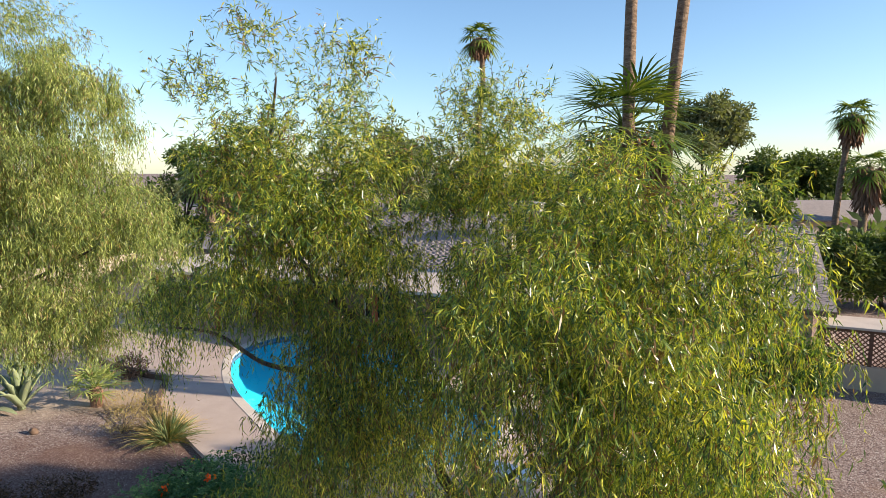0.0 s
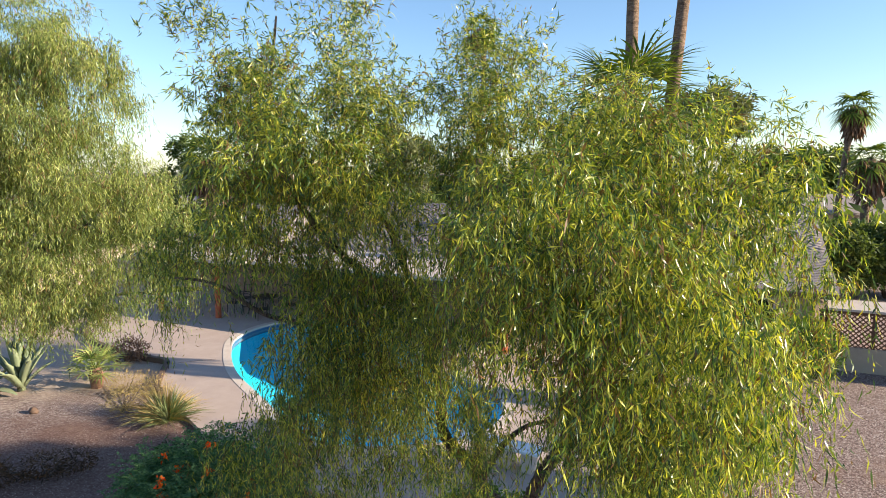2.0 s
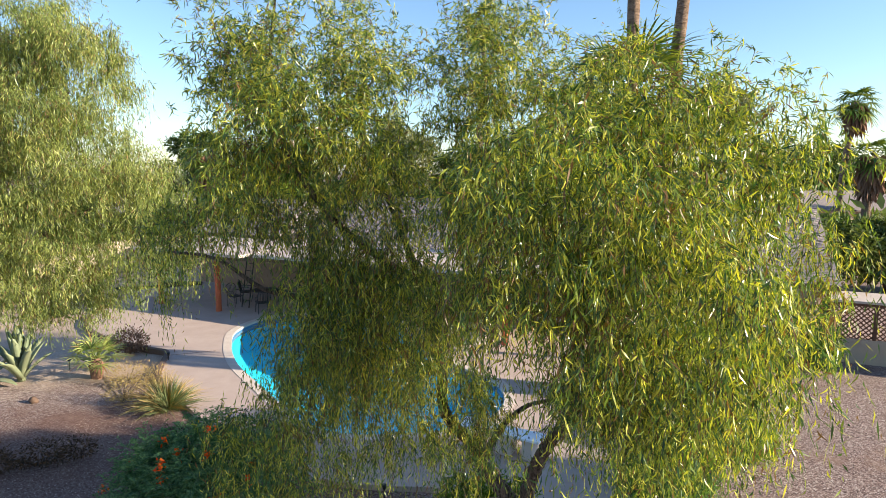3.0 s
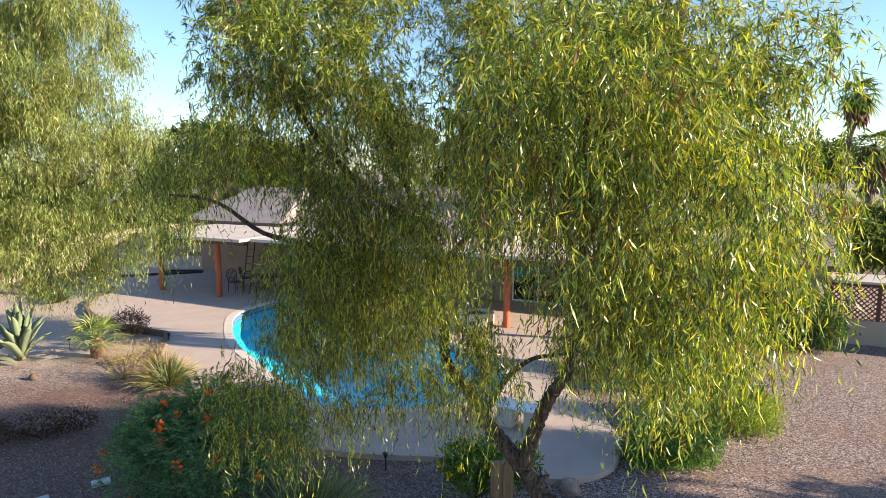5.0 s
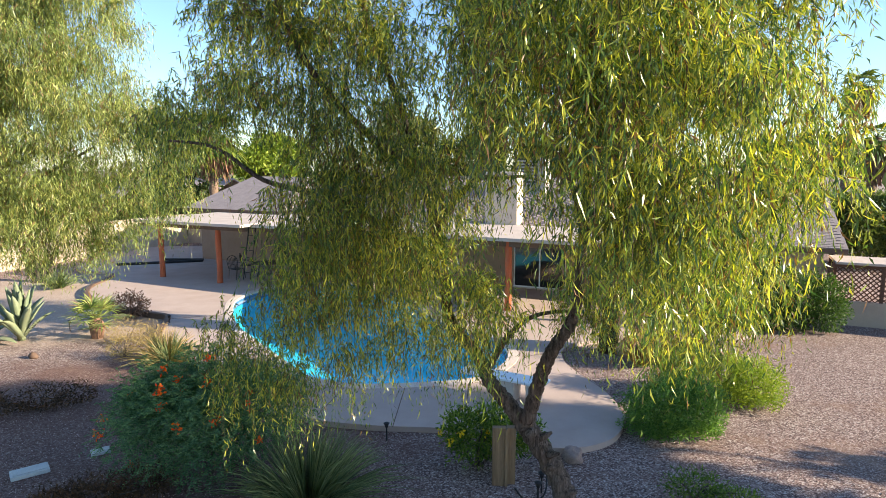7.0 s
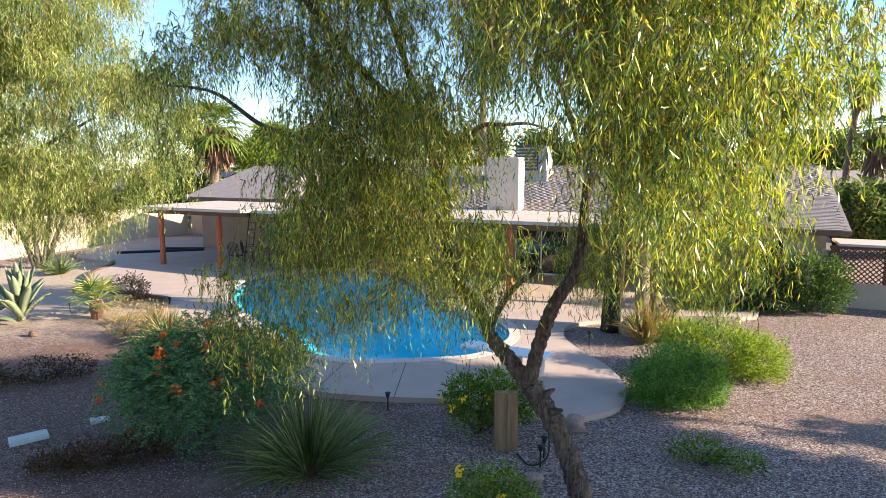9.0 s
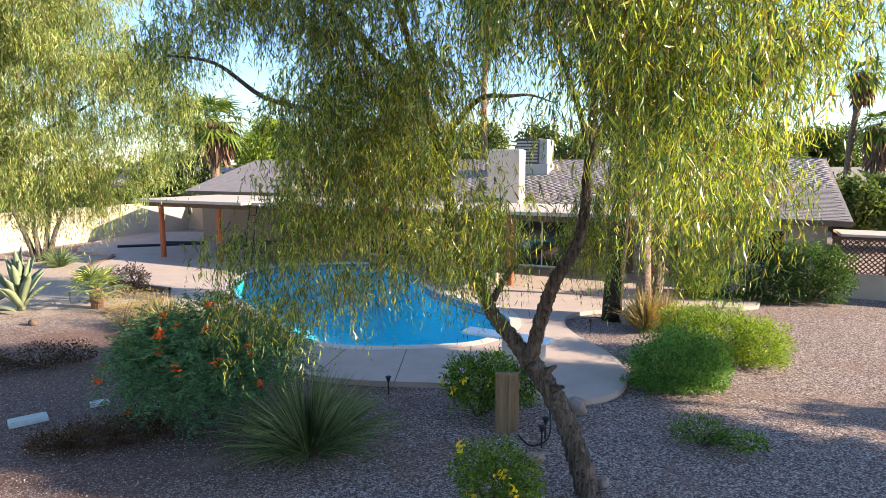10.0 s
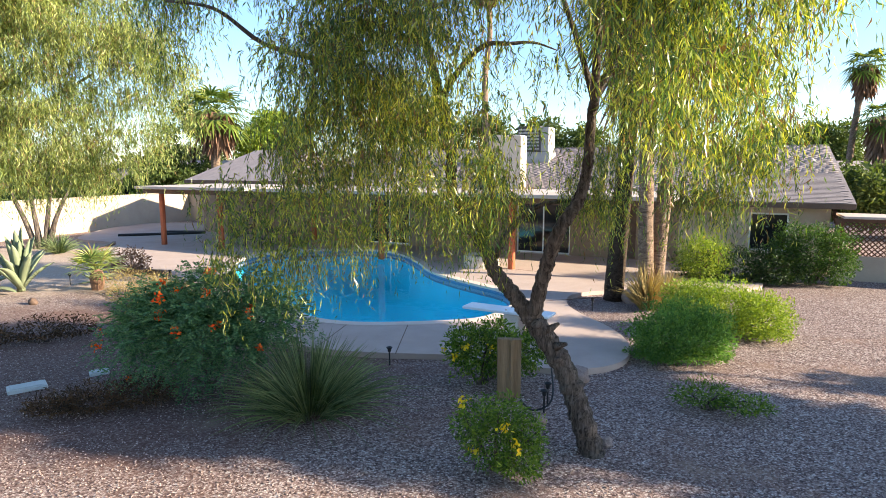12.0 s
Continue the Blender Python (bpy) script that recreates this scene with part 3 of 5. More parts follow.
part("roof", bm, M_SHINGLE, house)
part("fascia", boxed(-13.3, 10.28, 3.46, 3.497, 2.14, 2.31), M_FASCIA, house, "dark brown fascia board")
bm = boxed(0, 8.15, 0, 0.04, -0.17, 0)
ob = part("fascia", bm, M_FASCIA, house)
ob.matrix_local = pose(10.305, 3.5, 2.31) @ pose(0, 0, 0, 0, 0, 90) @ pose(0, 0, 0, 0, -math.degrees(math.atan(RISE)), 0)
part("ridge_cap", boxed(-13.4, 10.3, 11.28, 11.52, 4.38, 4.45, 0.02), M_SHINGLE, house)
vent = part("roof_vent", boxed(7.3, 7.75, 6.9, 7.15, 3.1, 3.33, 0.03), M_DARKBOX, house, "small dark roof vent")
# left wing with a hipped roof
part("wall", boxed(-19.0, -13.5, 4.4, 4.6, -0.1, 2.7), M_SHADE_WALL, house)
part("wall", boxed(-19.0, -18.8, 4.6, 11.0, -0.1, 2.7), M_STUCCO, house)
part("wall", boxed(-13.7, -13.5, 4.6, 11.0, -0.1, 2.7), M_STUCCO, house)
hip = [(-19.6, 3.8, 2.78), (-13.1, 3.8, 2.78), (-13.1, 11.6, 2.78), (-19.6, 11.6, 2.78)]
ra, rb = (-18.2, 7.7, 4.4), (-14.4, 7.7, 4.4)
bm = bmesh.new()
hv = [bm.verts.new(p) for p in hip]
va, vb = bm.verts.new(ra), bm.verts.new(rb)
for f in ((hv[0], hv[1], vb, va), (hv[1], hv[2], vb), (hv[2], hv[3], va, vb), (hv[3], hv[0], va), tuple(hv[::-1])):
    bm.faces.new(f)
part("roof", bm, M_SHINGLE, house, "pale hipped shingle roof")
part("fascia", boxed(-19.6, -13.1, 3.76, 3.797, 2.6, 2.775), M_FASCIA, house)
part("roof_vent", boxed(-15.9, -15.3, 5.6, 5.75, 3.35, 3.52, 0.02), M_DARKBOX, house, "small dark roof vent")
# left patio roof and porch roof
part("patio_roof", boxed(-17.1, -10.9, -1.2, 4.35, 2.5, 2.62, 0.015), M_ROOFFLAT, house, "flat pale patio roof")
part("patio_roof", boxed(-10.88, 5.2, -0.6, 4.05, 2.47, 2.59, 0.015), M_ROOFFLAT, house, "flat pale porch roof")
part("beam", boxed(-17.3, -11.2, -0.62, -0.42, 2.28, 2.498), M_FASCIA, house)
part("beam", boxed(-10.6, 5.0, -0.1, 0.1, 2.24, 2.468), M_FASCIA, house)
for x, y in ((-16.25, -0.5), (-12.8, -0.5), (-11.3, 3.9), (0.0, 0.0), (4.8, 0.0), (-5.2, 0.0)):
    part("post", tube(bmesh.new(), [(x, y, 0), (x + 0.01, y, 0.8), (x - 0.008, y, 1.7), (x, y, 2.47)], [0.125, 0.115, 0.12, 0.11], 14, wob=0.04), M_POST, house, "red-brown stained timber post")
# chimney and cooler
ch = part("chimney", boxed(-2.45, -1.05, 4.0, 4.75, 2.4, 4.72, 0.03), M_PALE_STUCCO, house, "plain stuccoed chimney")
part("chimney_cap", boxed(-2.4, -1.1, 4.05, 4.7, 4.7, 4.75, 0.02), M_PALE_STUCCO, ch)

# ---- rooftop cooler ----
cooler = thing("rooftop_cooler", "grey and black rooftop cooling unit on a stand", "cooling unit", tuple(HM @ Vector((-2.0, 9.2, 3.84))), HOUSE_TURN)
part("cabinet", boxed(-0.75, 0.35, -0.6, 0.6, 0.35, 1.55, 0.02), M_DARKBOX, cooler, "dark louvred cabinet")
part("side_panel", boxed(0.36, 0.75, -0.55, 0.55, 0.35, 1.5, 0.02), M_STEEL, cooler, "pale metal side")
part("stand", boxed(-0.8, 0.8, -0.6, 0.6, -0.15, 0.33, 0.01), M_STEEL, cooler)
for k in range(7):
    part("louvre", boxed(-0.7, 0.3, -0.63, -0.59, 0.45 + k * 0.15, 0.53 + k * 0.15), M_STEEL, cooler)


# ---- trees ----
def tree(name, label, at, stems, clumps, leafmat, density, leaf, width, strand, leaves=0, gap=0.035, top=7.6):
    shared = []
    t = thing(name, label, "tree")
    trunk = bmesh.new()
    first = True
    for pts, r0, r1 in stems:
        p = smooth_path(pts, 5)
        thick = r0 > 0.08
        if thick:
            p = smooth_path(p, 5)
        radii = [r * (1 + (0.07 * math.sin(i * 0.9 + r0 * 60) + 0.05 * math.sin(i * 2.3) if thick else 0)) for i, r in enumerate(np.linspace(r0, r1, len(p)))]
        tube(trunk if first else (b := bmesh.new()), p, radii, 26 if thick else 7, wob=0.085 if thick else 0.06)
        if first:
            # ragged knots and short dead stubs
            for q, d, r in TRUNK_KNOTS if name == "weeping_acacia" else ():
                q, d = Vector(q), Vector(d)
                tube(trunk, [q, q + d * 0.5, q + d], [r, r * 0.8, r * 0.35], 9, wob=0.2)
        part("trunk" if first else "limb", trunk if first else b, M_BARK, t, "rough dark leaning trunk" if first else "", smooth=True)
        first = False
    v, f, lines = weeping(clumps, density, leaf, width, strand, gap, top=top)
    part("crown", np_mesh("crown", v, f), leafmat, t, "weeping crown of narrow green leaves", kind="stuff")
    tv, tf = twig_mesh(lines[::2], 0.0035, 6)
    for k in range(leaves):
        # single leaves at the crown's surface, sharing a few meshes
        if k < 8:
            sv, sf = blades(np.zeros((1, 3)), np.array([(rng.normal() * 0.4, rng.normal() * 0.4, -1.0)]), leaf * 1.15, width * 1.1, rng.normal(size=(1, 3)) * 0.4)
            shared.append(np_mesh("leaf", sv, sf))
        c = clumps[int(rng.integers(len(clumps)))]
        q = ellipsoid_points(1, c[:3], c[3:6], 0.8)[0]
        ob = part("leaf", shared[k % 8], leafmat, t)
        ob.matrix_world = pose(*q, 0, 0, rng.uniform(0, 360))
    part("twig_work", np_mesh("twig_work", tv, tf), M_BARK, t, kind="stuff")
    return t


TRUNK_KNOTS = [((1.28, 7.42, 1.25), (0.12, -0.1, 0.06), 0.06), ((1.18, 7.5, 1.42), (0.14, -0.06, 0.12), 0.05), ((1.52, 7.4, 0.75), (0.11, -0.1, 0.05), 0.05),
               ((1.06, 7.5, 1.52), (-0.05, -0.14, 0.0), 0.075), ((1.36, 7.44, 1.08), (-0.1, -0.12, 0.02), 0.05)]
MAIN = [  # x, y, z, rx, ry, rz, share
    (-1.5, 5.9, 6.6, 0.75, 0.9, 0.7, 0.9), (-1.0, 6.0, 6.8, 0.55, 0.8, 0.6, 0.9), (-1.65, 6.2, 5.9, 0.7, 0.9, 0.5, 0.8), (-0.9, 6.2, 5.7, 0.6, 0.9, 0.8, 0.8), (0.5, 6.3, 5.7, 0.4, 0.7, 0.6, 0.6),
    (-0.8, 6.4, 4.8, 0.6, 0.8, 0.5, 0.6), (-0.3, 5.8, 4.7, 0.5, 0.8, 0.6, 0.6), (-2.3, 6.5, 5.65, 0.5, 0.6, 0.3, 0.6), (-2.8, 6.6, 5.5, 0.4, 0.5, 0.25, 0.6),
    (-1.9, 6.4, 3.3, 0.6, 0.6, 0.6, 0.6), (-1.5, 6.3, 2.9, 0.6, 0.6, 0.4, 0.7), (-0.6, 6.7, 3.3, 0.7, 0.6, 0.5, 0.55), (0.2, 6.9, 3.2, 0.4, 0.5, 0.5, 0.9), (-1.1, 6.5, 3.6, 0.8, 0.7, 0.5, 0.45), (0.45, 7.0, 2.9, 0.3, 0.4, 0.3, 0.9),
    (-2.25, 6.4, 2.8, 0.3, 0.4, 0.4, 0.8), (-1.1, 6.4, 4.3, 0.55, 0.6, 0.5, 0.8), (-0.3, 6.6, 4.1, 0.5, 0.6, 0.5, 0.8), (-0.9, 6.5, 3.9, 0.6, 0.6, 0.5, 0.7), (0.3, 7.0, 3.3, 0.35, 0.5, 0.4, 0.7), (-1.2, 6.3, 5.0, 0.45, 0.6, 0.5, 0.7),
    (-1.35, 6.0, 8.0, 0.6, 0.6, 0.6, 0.3), (-2.15, 5.9, 7.4, 0.4, 0.5, 0.5, 0.5), (-1.0, 6.2, 7.4, 0.4, 0.5, 0.4, 0.4), (-0.6, 6.3, 6.9, 0.25, 0.4, 0.3, 0.4),
    (-1.55, 5.9, 7.1, 0.75, 0.8, 0.45, 0.7), (-0.75, 6.2, 7.0, 0.4, 0.6, 0.35, 0.6), (-2.0, 6.3, 6.6, 0.3, 0.6, 0.5, 0.6), (-1.3, 6.0, 4.4, 0.5, 0.7, 0.6, 0.8), (-3.1, 7.2, 5.5, 0.5, 0.6, 0.35, 0.8), (-3.5, 7.4, 5.0, 0.35, 0.5, 0.4, 0.6),
    (0.65, 6.5, 7.25, 0.7, 0.8, 0.5, 0.9), (0.6, 6.0, 6.5, 0.6, 0.7, 0.5, 0.8), (1.3, 5.2, 6.3, 0.7, 0.7, 0.5, 0.8), (2.0, 5.2, 6.6, 0.5, 0.6, 0.35, 0.7), (0.15, 6.6, 6.9, 0.35, 0.7, 0.4, 0.6), (1.4, 5.1, 6.75, 0.55, 0.7, 0.45, 0.9), (2.1, 4.9, 6.0, 0.6, 0.7, 0.7, 0.9), (1.0, 4.1, 6.0, 0.75, 0.8, 0.6, 1.0), (2.2, 4.4, 6.3, 0.45, 0.5, 0.4, 0.8),
    (1.5, 3.9, 5.1, 0.75, 0.7, 0.7, 1.0), (0.7, 3.8, 5.35, 0.45, 0.6, 0.45, 1.0), (0.3, 5.0, 5.9, 0.35, 0.5, 0.6, 0.7), (0.25, 4.9, 5.3, 0.3, 0.5, 0.4, 0.5), (-0.5, 6.2, 6.2, 0.35, 0.6, 0.55, 0.8), (0.45, 4.3, 5.8, 0.4, 0.7, 0.6, 0.9), (2.45, 5.2, 4.6, 0.45, 0.7, 0.6, 0.45), (1.8, 5.0, 4.3, 0.55, 0.8, 0.6, 0.8), (1.45, 3.8, 4.4, 0.35, 0.4, 0.4, 1.0), (0.8, 3.8, 4.9, 0.4, 0.5, 0.35, 0.9), (1.5, 4.1, 4.1, 0.22, 0.35, 0.2, 0.8),
    (0.3, 4.4, 4.1, 0.2, 0.35, 0.3, 0.7), (2.65, 4.6, 5.2, 0.3, 0.5, 0.5, 0.4), (2.6, 4.4, 4.85, 0.25, 0.4, 0.35, 0.25), (2.9, 5.2, 5.5, 0.35, 0.5, 0.4, 0.4),
    (1.2, 6.8, 6.6, 0.9, 0.8, 0.6, 0.4), (2.3, 6.6, 5.4, 0.7, 0.8, 0.8, 0.35), (1.2, 5.6, 5.6, 0.8, 0.8, 0.7, 0.45), (2.9, 6.1, 3.9, 0.4, 0.6, 0.5, 0.8),
    (2.7, 6.1, 3.5, 0.4, 0.6, 0.45, 0.9), (2.2, 6.8, 4.4, 0.5, 0.6, 0.5, 0.8), (1.75, 7.5, 3.5, 0.4, 0.5, 0.5, 0.9), (2.0, 7.5, 3.3, 0.35, 0.4, 0.45, 0.9), (0.8, 6.8, 4.75, 0.35, 0.35, 0.25, 0.8), (3.0, 6.0, 6.1, 0.4, 0.6, 0.5, 0.3), (2.9, 5.6, 6.6, 0.35, 0.4, 0.4, 0.2), (2.6, 6.4, 3.3, 0.25, 0.4, 0.35, 0.8),
]
main_tree = tree("weeping_acacia", "leaning weeping acacia tree with narrow drooping leaves", None, [
    ([(1.78, 7.3, -0.2), (1.62, 7.38, 0.35), (1.4, 7.5, 0.95), (1.0, 7.6, 1.58)], 0.155, 0.125),
    ([(1.03, 7.6, 1.5), (0.78, 7.6, 1.85), (0.52, 7.6, 2.17), (0.38, 7.55, 2.5), (0.0, 7.2, 3.1), (-0.06, 7.0, 3.8), (-0.3, 6.9, 4.78), (-0.45, 6.7, 5.3), (-0.9, 6.2, 6.6)], 0.11, 0.025),
    ([(1.0, 7.6, 1.5), (1.1, 7.3, 2.2), (1.2, 6.95, 2.75), (1.4, 6.9, 3.1), (1.48, 6.85, 3.5), (1.5, 6.7, 4.2), (1.72, 6.5, 4.8), (1.7, 5.8, 6.2)], 0.095, 0.03),
    ([(0.52, 7.58, 2.35), (0.75, 7.6, 2.75), (1.1, 7.7, 3.0), (1.6, 7.8, 3.05)], 0.05, 0.02),
    ([(-0.1, 6.95, 3.7), (-0.63, 6.75, 4.14), (-0.99, 6.7, 4.41), (-1.47, 6.7, 4.61), (-2.02, 6.65, 4.76), (-2.5, 6.6, 5.1), (-3.0, 6.6, 5.18)], 0.055, 0.012),
    ([(-0.25, 6.85, 4.02), (-0.02, 6.8, 4.42), (0.29, 6.8, 4.76), (0.59, 6.8, 4.79), (0.85, 6.8, 4.8), (1.1, 6.8, 4.72)], 0.045, 0.006),
    ([(1.5, 6.7, 4.1), (1.3, 5.8, 4.9), (1.1, 5.0, 5.6), (1.0, 4.4, 6.2)], 0.05, 0.015),
    ([(1.6, 6.6, 4.5), (2.0, 6.0, 5.2), (2.4, 5.5, 5.8)], 0.045, 0.015),
    ([(-0.35, 6.85, 4.8), (-1.2, 6.3, 5.6), (-1.7, 6.1, 6.6), (-1.6, 6.0, 7.8)], 0.05, 0.01),
    ([(1.5, 6.75, 4.2), (1.3, 6.85, 4.9), (0.85, 7.0, 6.2), (0.5, 6.9, 7.4)], 0.04, 0.01),
], MAIN, M_LEAF, 2300, 0.062, 0.0112, 0.5, 280, 0.0265)

LEFT = [(-9.2, 13.0, 9.4, 1.8, 1.5, 1.2, 1), (-7.4, 12.7, 8.0, 1.1, 1.3, 1.1, 1), (-9.5, 12.5, 7.2, 1.6, 1.6, 1.3, 1), (-7.1, 12.5, 6.5, 1.0, 1.2, 1.0, 1), (-8.6, 11.8, 5.8, 1.4, 1.2, 1.0, 0.9), (-6.3, 12.6, 5.6, 0.7, 0.9, 0.8, 0.9),
        (-6.6, 12.7, 4.6, 0.8, 0.9, 0.7, 0.8), (-9.3, 11.8, 4.3, 1.3, 1.0, 0.8, 1), (-7.7, 12.6, 4.1, 0.9, 0.9, 0.7, 0.8), (-6.1, 12.5, 4.9, 0.5, 0.7, 0.6, 0.7), (-10.5, 13.0, 8.6, 1.2, 1.4, 1.2, 1), (-8.3, 12.6, 3.5, 0.8, 0.8, 0.4, 0.9),
        (-7.8, 12.8, 9.0, 0.7, 0.8, 0.6, 0.7), (-10.3, 12.0, 5.6, 1.0, 1.0, 1.2, 1), (-5.6, 11.6, 4.3, 0.5, 0.5, 0.5, 0.7), (-4.9, 11.4, 4.2, 0.4, 0.5, 0.4, 0.6), (-8.6, 12.4, 3.5, 1.0, 0.8, 0.6, 0.9), (-7.3, 12.6, 3.7, 0.8, 0.8, 0.6, 0.9), (-6.7, 12.8, 3.9, 0.5, 0.6, 0.5, 0.9), (-9.7, 12.2, 3.4, 0.9, 0.8, 0.6, 0.9),
        (-8.3, 12.4, 7.2, 1.2, 1.2, 1.0, 1), (-8.0, 12.0, 5.0, 1.3, 1.0, 0.9, 1), (-9.4, 11.9, 6.3, 1.3, 1.1, 1.0, 1), (-7.2, 12.2, 5.6, 0.8, 0.9, 0.8, 1), (-8.6, 12.9, 8.6, 1.1, 1.0, 0.8, 0.9), (-9.0, 11.2, 3.9, 0.9, 0.7, 0.9, 1), (-7.8, 11.6, 4.4, 0.7, 0.7, 0.7, 0.9), (-6.2, 12.6, 6.2, 0.5, 0.8, 0.6, 1), (-5.8, 12.6, 5.5, 0.55, 0.8, 0.7, 1), (-7.2, 12.6, 8.2, 0.6, 0.8, 0.6, 0.9)]
tree("willowy_acacia", "tall weeping acacia tree with pale drooping foliage", None, [
    ([(-11.6, 13.5, -0.15), (-11.3, 13.4, 1.5), (-10.8, 13.2, 3.0), (-10.0, 13.0, 4.8), (-9.3, 13.0, 7.5)], 0.2, 0.05),
    ([(-10.6, 13.2, 3.6), (-9.4, 12.8, 4.3), (-8.2, 12.6, 4.8), (-7.2, 12.5, 5.3)], 0.08, 0.02),
    ([(-10.0, 13.0, 4.8), (-8.8, 12.7, 6.4), (-7.6, 12.6, 7.6)], 0.07, 0.02),
], LEFT, M_LEAF2, 900, 0.085, 0.0155, 0.5, gap=0.045, top=11.0)

# ---- palms ----
GZ = -0.11   # level of the gravel


def fan_leaves(heads, ways, radius, blades_each, width, droop):
    """Fan-shaped palm leaves: each a spread of pointed blades."""
    B, W, F, L = [], [], [], []
    for h, w in zip(heads, ways):
        w = np.array(w) / np.linalg.norm(w)
        side = np.cross(w, (0, 0, 1.0))
        side = side / max(np.linalg.norm(side), 1e-6)
        nrm = np.cross(side, w)
        for a in np.linspace(-1.75, 1.75, blades_each):
            d = w * math.cos(a) + side * math.sin(a)
            B.append(h), W.append(d + nrm * 0.12 * abs(math.sin(a))), F.append(nrm)
            L.append(radius * (1 - 0.22 * abs(a) / 1.75) * rng.uniform(0.9, 1.08))
    return blades(np.array(B), np.array(W), np.array(L), width, np.array((0, 0, -droop)), np.array(F))


def palm(label, base, lean_pts, r0, r1, crown_r, fronds, skirt_len, group="", bark=None, width=0.05, blade_n=15, drop=0.35):
    p = thing("fan_palm", label, "palm tree", group=group)
    pts = smooth_path([base, *lean_pts], 6)
    part("trunk", tube(bmesh.new(), pts, list(np.linspace(r0, r1, len(pts))), 14, wob=0.035), bark or M_PALMBARK, p, "ringed brown palm trunk", smooth=True)
    if fronds:
        top = np.array(pts[-1])
        for k in range(fronds):
            a, e = k * 2.4 + rng.uniform(-0.2, 0.2), 1.15 - 1.75 * (k + 0.5) / fronds
            w = np.array((math.cos(a) * math.cos(e), math.sin(a) * math.cos(e), math.sin(e)))
            head = top + w * crown_r * 0.5 + np.array((0, 0, -0.1 * crown_r * (1 - math.sin(e))))
            v, f = fan_leaves([head], [w + np.array((0, 0, -0.25))], crown_r * 0.62, blade_n, width, drop)
            fr = part("frond", np_mesh("frond", v, f), M_FROND, p)
            part("leaf_stalk", tube(bmesh.new(), [Vector(top), Vector(top * 0.5 + head * 0.5) + Vector((0, 0, 0.05)), Vector(head)], [0.03, 0.022, 0.015], 5), M_FROND, fr)
        if skirt_len:
            n = 420
            a = rng.uniform(0, 6.28, n)
            z = rng.uniform(0, skirt_len, n)
            rr = r1 * 1.1 + 0.15 * crown_r * (1 - z / skirt_len)
            b = top + np.stack([np.cos(a) * rr, np.sin(a) * rr, -z], 1)
            w = np.stack([np.cos(a) * 0.45, np.sin(a) * 0.45, -np.ones(n)], 1) + rng.normal(size=(n, 3)) * 0.15
            v, f = blades(b, w, crown_r * rng.uniform(0.3, 0.6, n), width * 1.6, np.array((0, 0, -0.3)))
            part("dead_frond_skirt", np_mesh("dead_frond_skirt", v, f), M_SKIRT, p, "hanging dry brown fronds", kind="stuff")
    return p


palm("very tall palm with a bare brown trunk", (5.07, 15.5, GZ), [(4.96, 15.5, 2.0), (4.85, 15.5, 5.0), (4.62, 15.5, 8.2), (4.58, 15.5, 12.0), (4.6, 15.5, 16.0)], 0.2, 0.125, 1.6, 14, 1.0, "palm clump")
palm("very tall leaning palm with a bare brown trunk", (5.34, 15.75, GZ), [(5.42, 15.7, 2.0), (5.55, 15.7, 4.5), (5.7, 15.7, 7.9), (5.82, 15.7, 9.6), (6.1, 15.7, 13.0), (6.5, 15.7, 16.0)], 0.2, 0.125, 1.6, 14, 1.0, "palm clump")
palm("shorter fan palm with wide green fronds and dark trunk", (4.42, 16.3, GZ), [(4.5, 16.3, 1.5), (4.6, 16.2, 4.0), (4.75, 16.1, 8.0)], 0.27, 0.2, 2.3, 36, 2.2, "palm clump", M_DARKBARK, 0.07, 17, 0.3)
palm("slender distant fan palm with a small round crown", (2.9, 45.0, GZ), [(2.6, 45.0, 6.0), (2.55, 45.0, 10.0), (2.85, 45.0, 13.0), (2.6, 45.0, 16.2)], 0.26, 0.17, 1.7, 22, 0.6, "far palms", None, 0.12, 11, 0.5)
palm("distant fan palm with a shaggy crown", (30.8, 47.9, GZ), [(31.0, 47.9, 6.0), (31.6, 47.9, 11.2)], 0.25, 0.2, 1.9, 24, 1.7, "far palms", None, 0.13, 11, 0.5)
palm("distant fan palm with a thick brown skirt", (32.0, 46.5, GZ), [(32.1, 46.5, 4.0), (32.2, 46.5, 7.2)], 0.3, 0.3, 2.0, 22, 2.6, "far palms", None, 0.13, 11, 0.5)
palm("fan palm with a reddish dry skirt beyond the roof", (-15.6, 40.6, GZ), [(-15.5, 40.6, 3.0), (-15.3, 40.6, 7.0)], 0.3, 0.28, 2.6, 30, 1.5, "far palms", None, 0.14, 12, 0.4)


# ---- far trees ----
def round_tree(name, label, base, clumps, leafmat, density, leaf, trunk_r=0.18, group="far trees", category="tree"):
    t = thing(name, label, category, group=group)
    x, y = base
    tops = [(c[0], c[1], c[2]) for c in clumps[:4]]
    b = tube(bmesh.new(), smooth_path([(x, y, GZ - 0.1), (x + 0.1, y, tops[0][2] * 0.4), tops[0]], 5), list(np.linspace(trunk_r, trunk_r * 0.35, 11)), 9, wob=0.08)
    part("trunk", b, M_DARKBARK, t, smooth=True)
    for q in tops[1:]:
        part("limb", tube(bmesh.new(), smooth_path([(x + 0.05, y, tops[0][2] * 0.45), ((x + q[0]) / 2, (y + q[1]) / 2, q[2] * 0.75), q], 5), list(np.linspace(trunk_r * 0.5, trunk_r * 0.15, 11)), 7), M_DARKBARK, t, smooth=True)
    v, f = bushy(clumps, density, leaf, leaf * 0.42, -0.15, 0.1, 0.3)
    part("crown", np_mesh("crown", v, f), leafmat, t, "uneven leafy crown", kind="stuff")
    return t


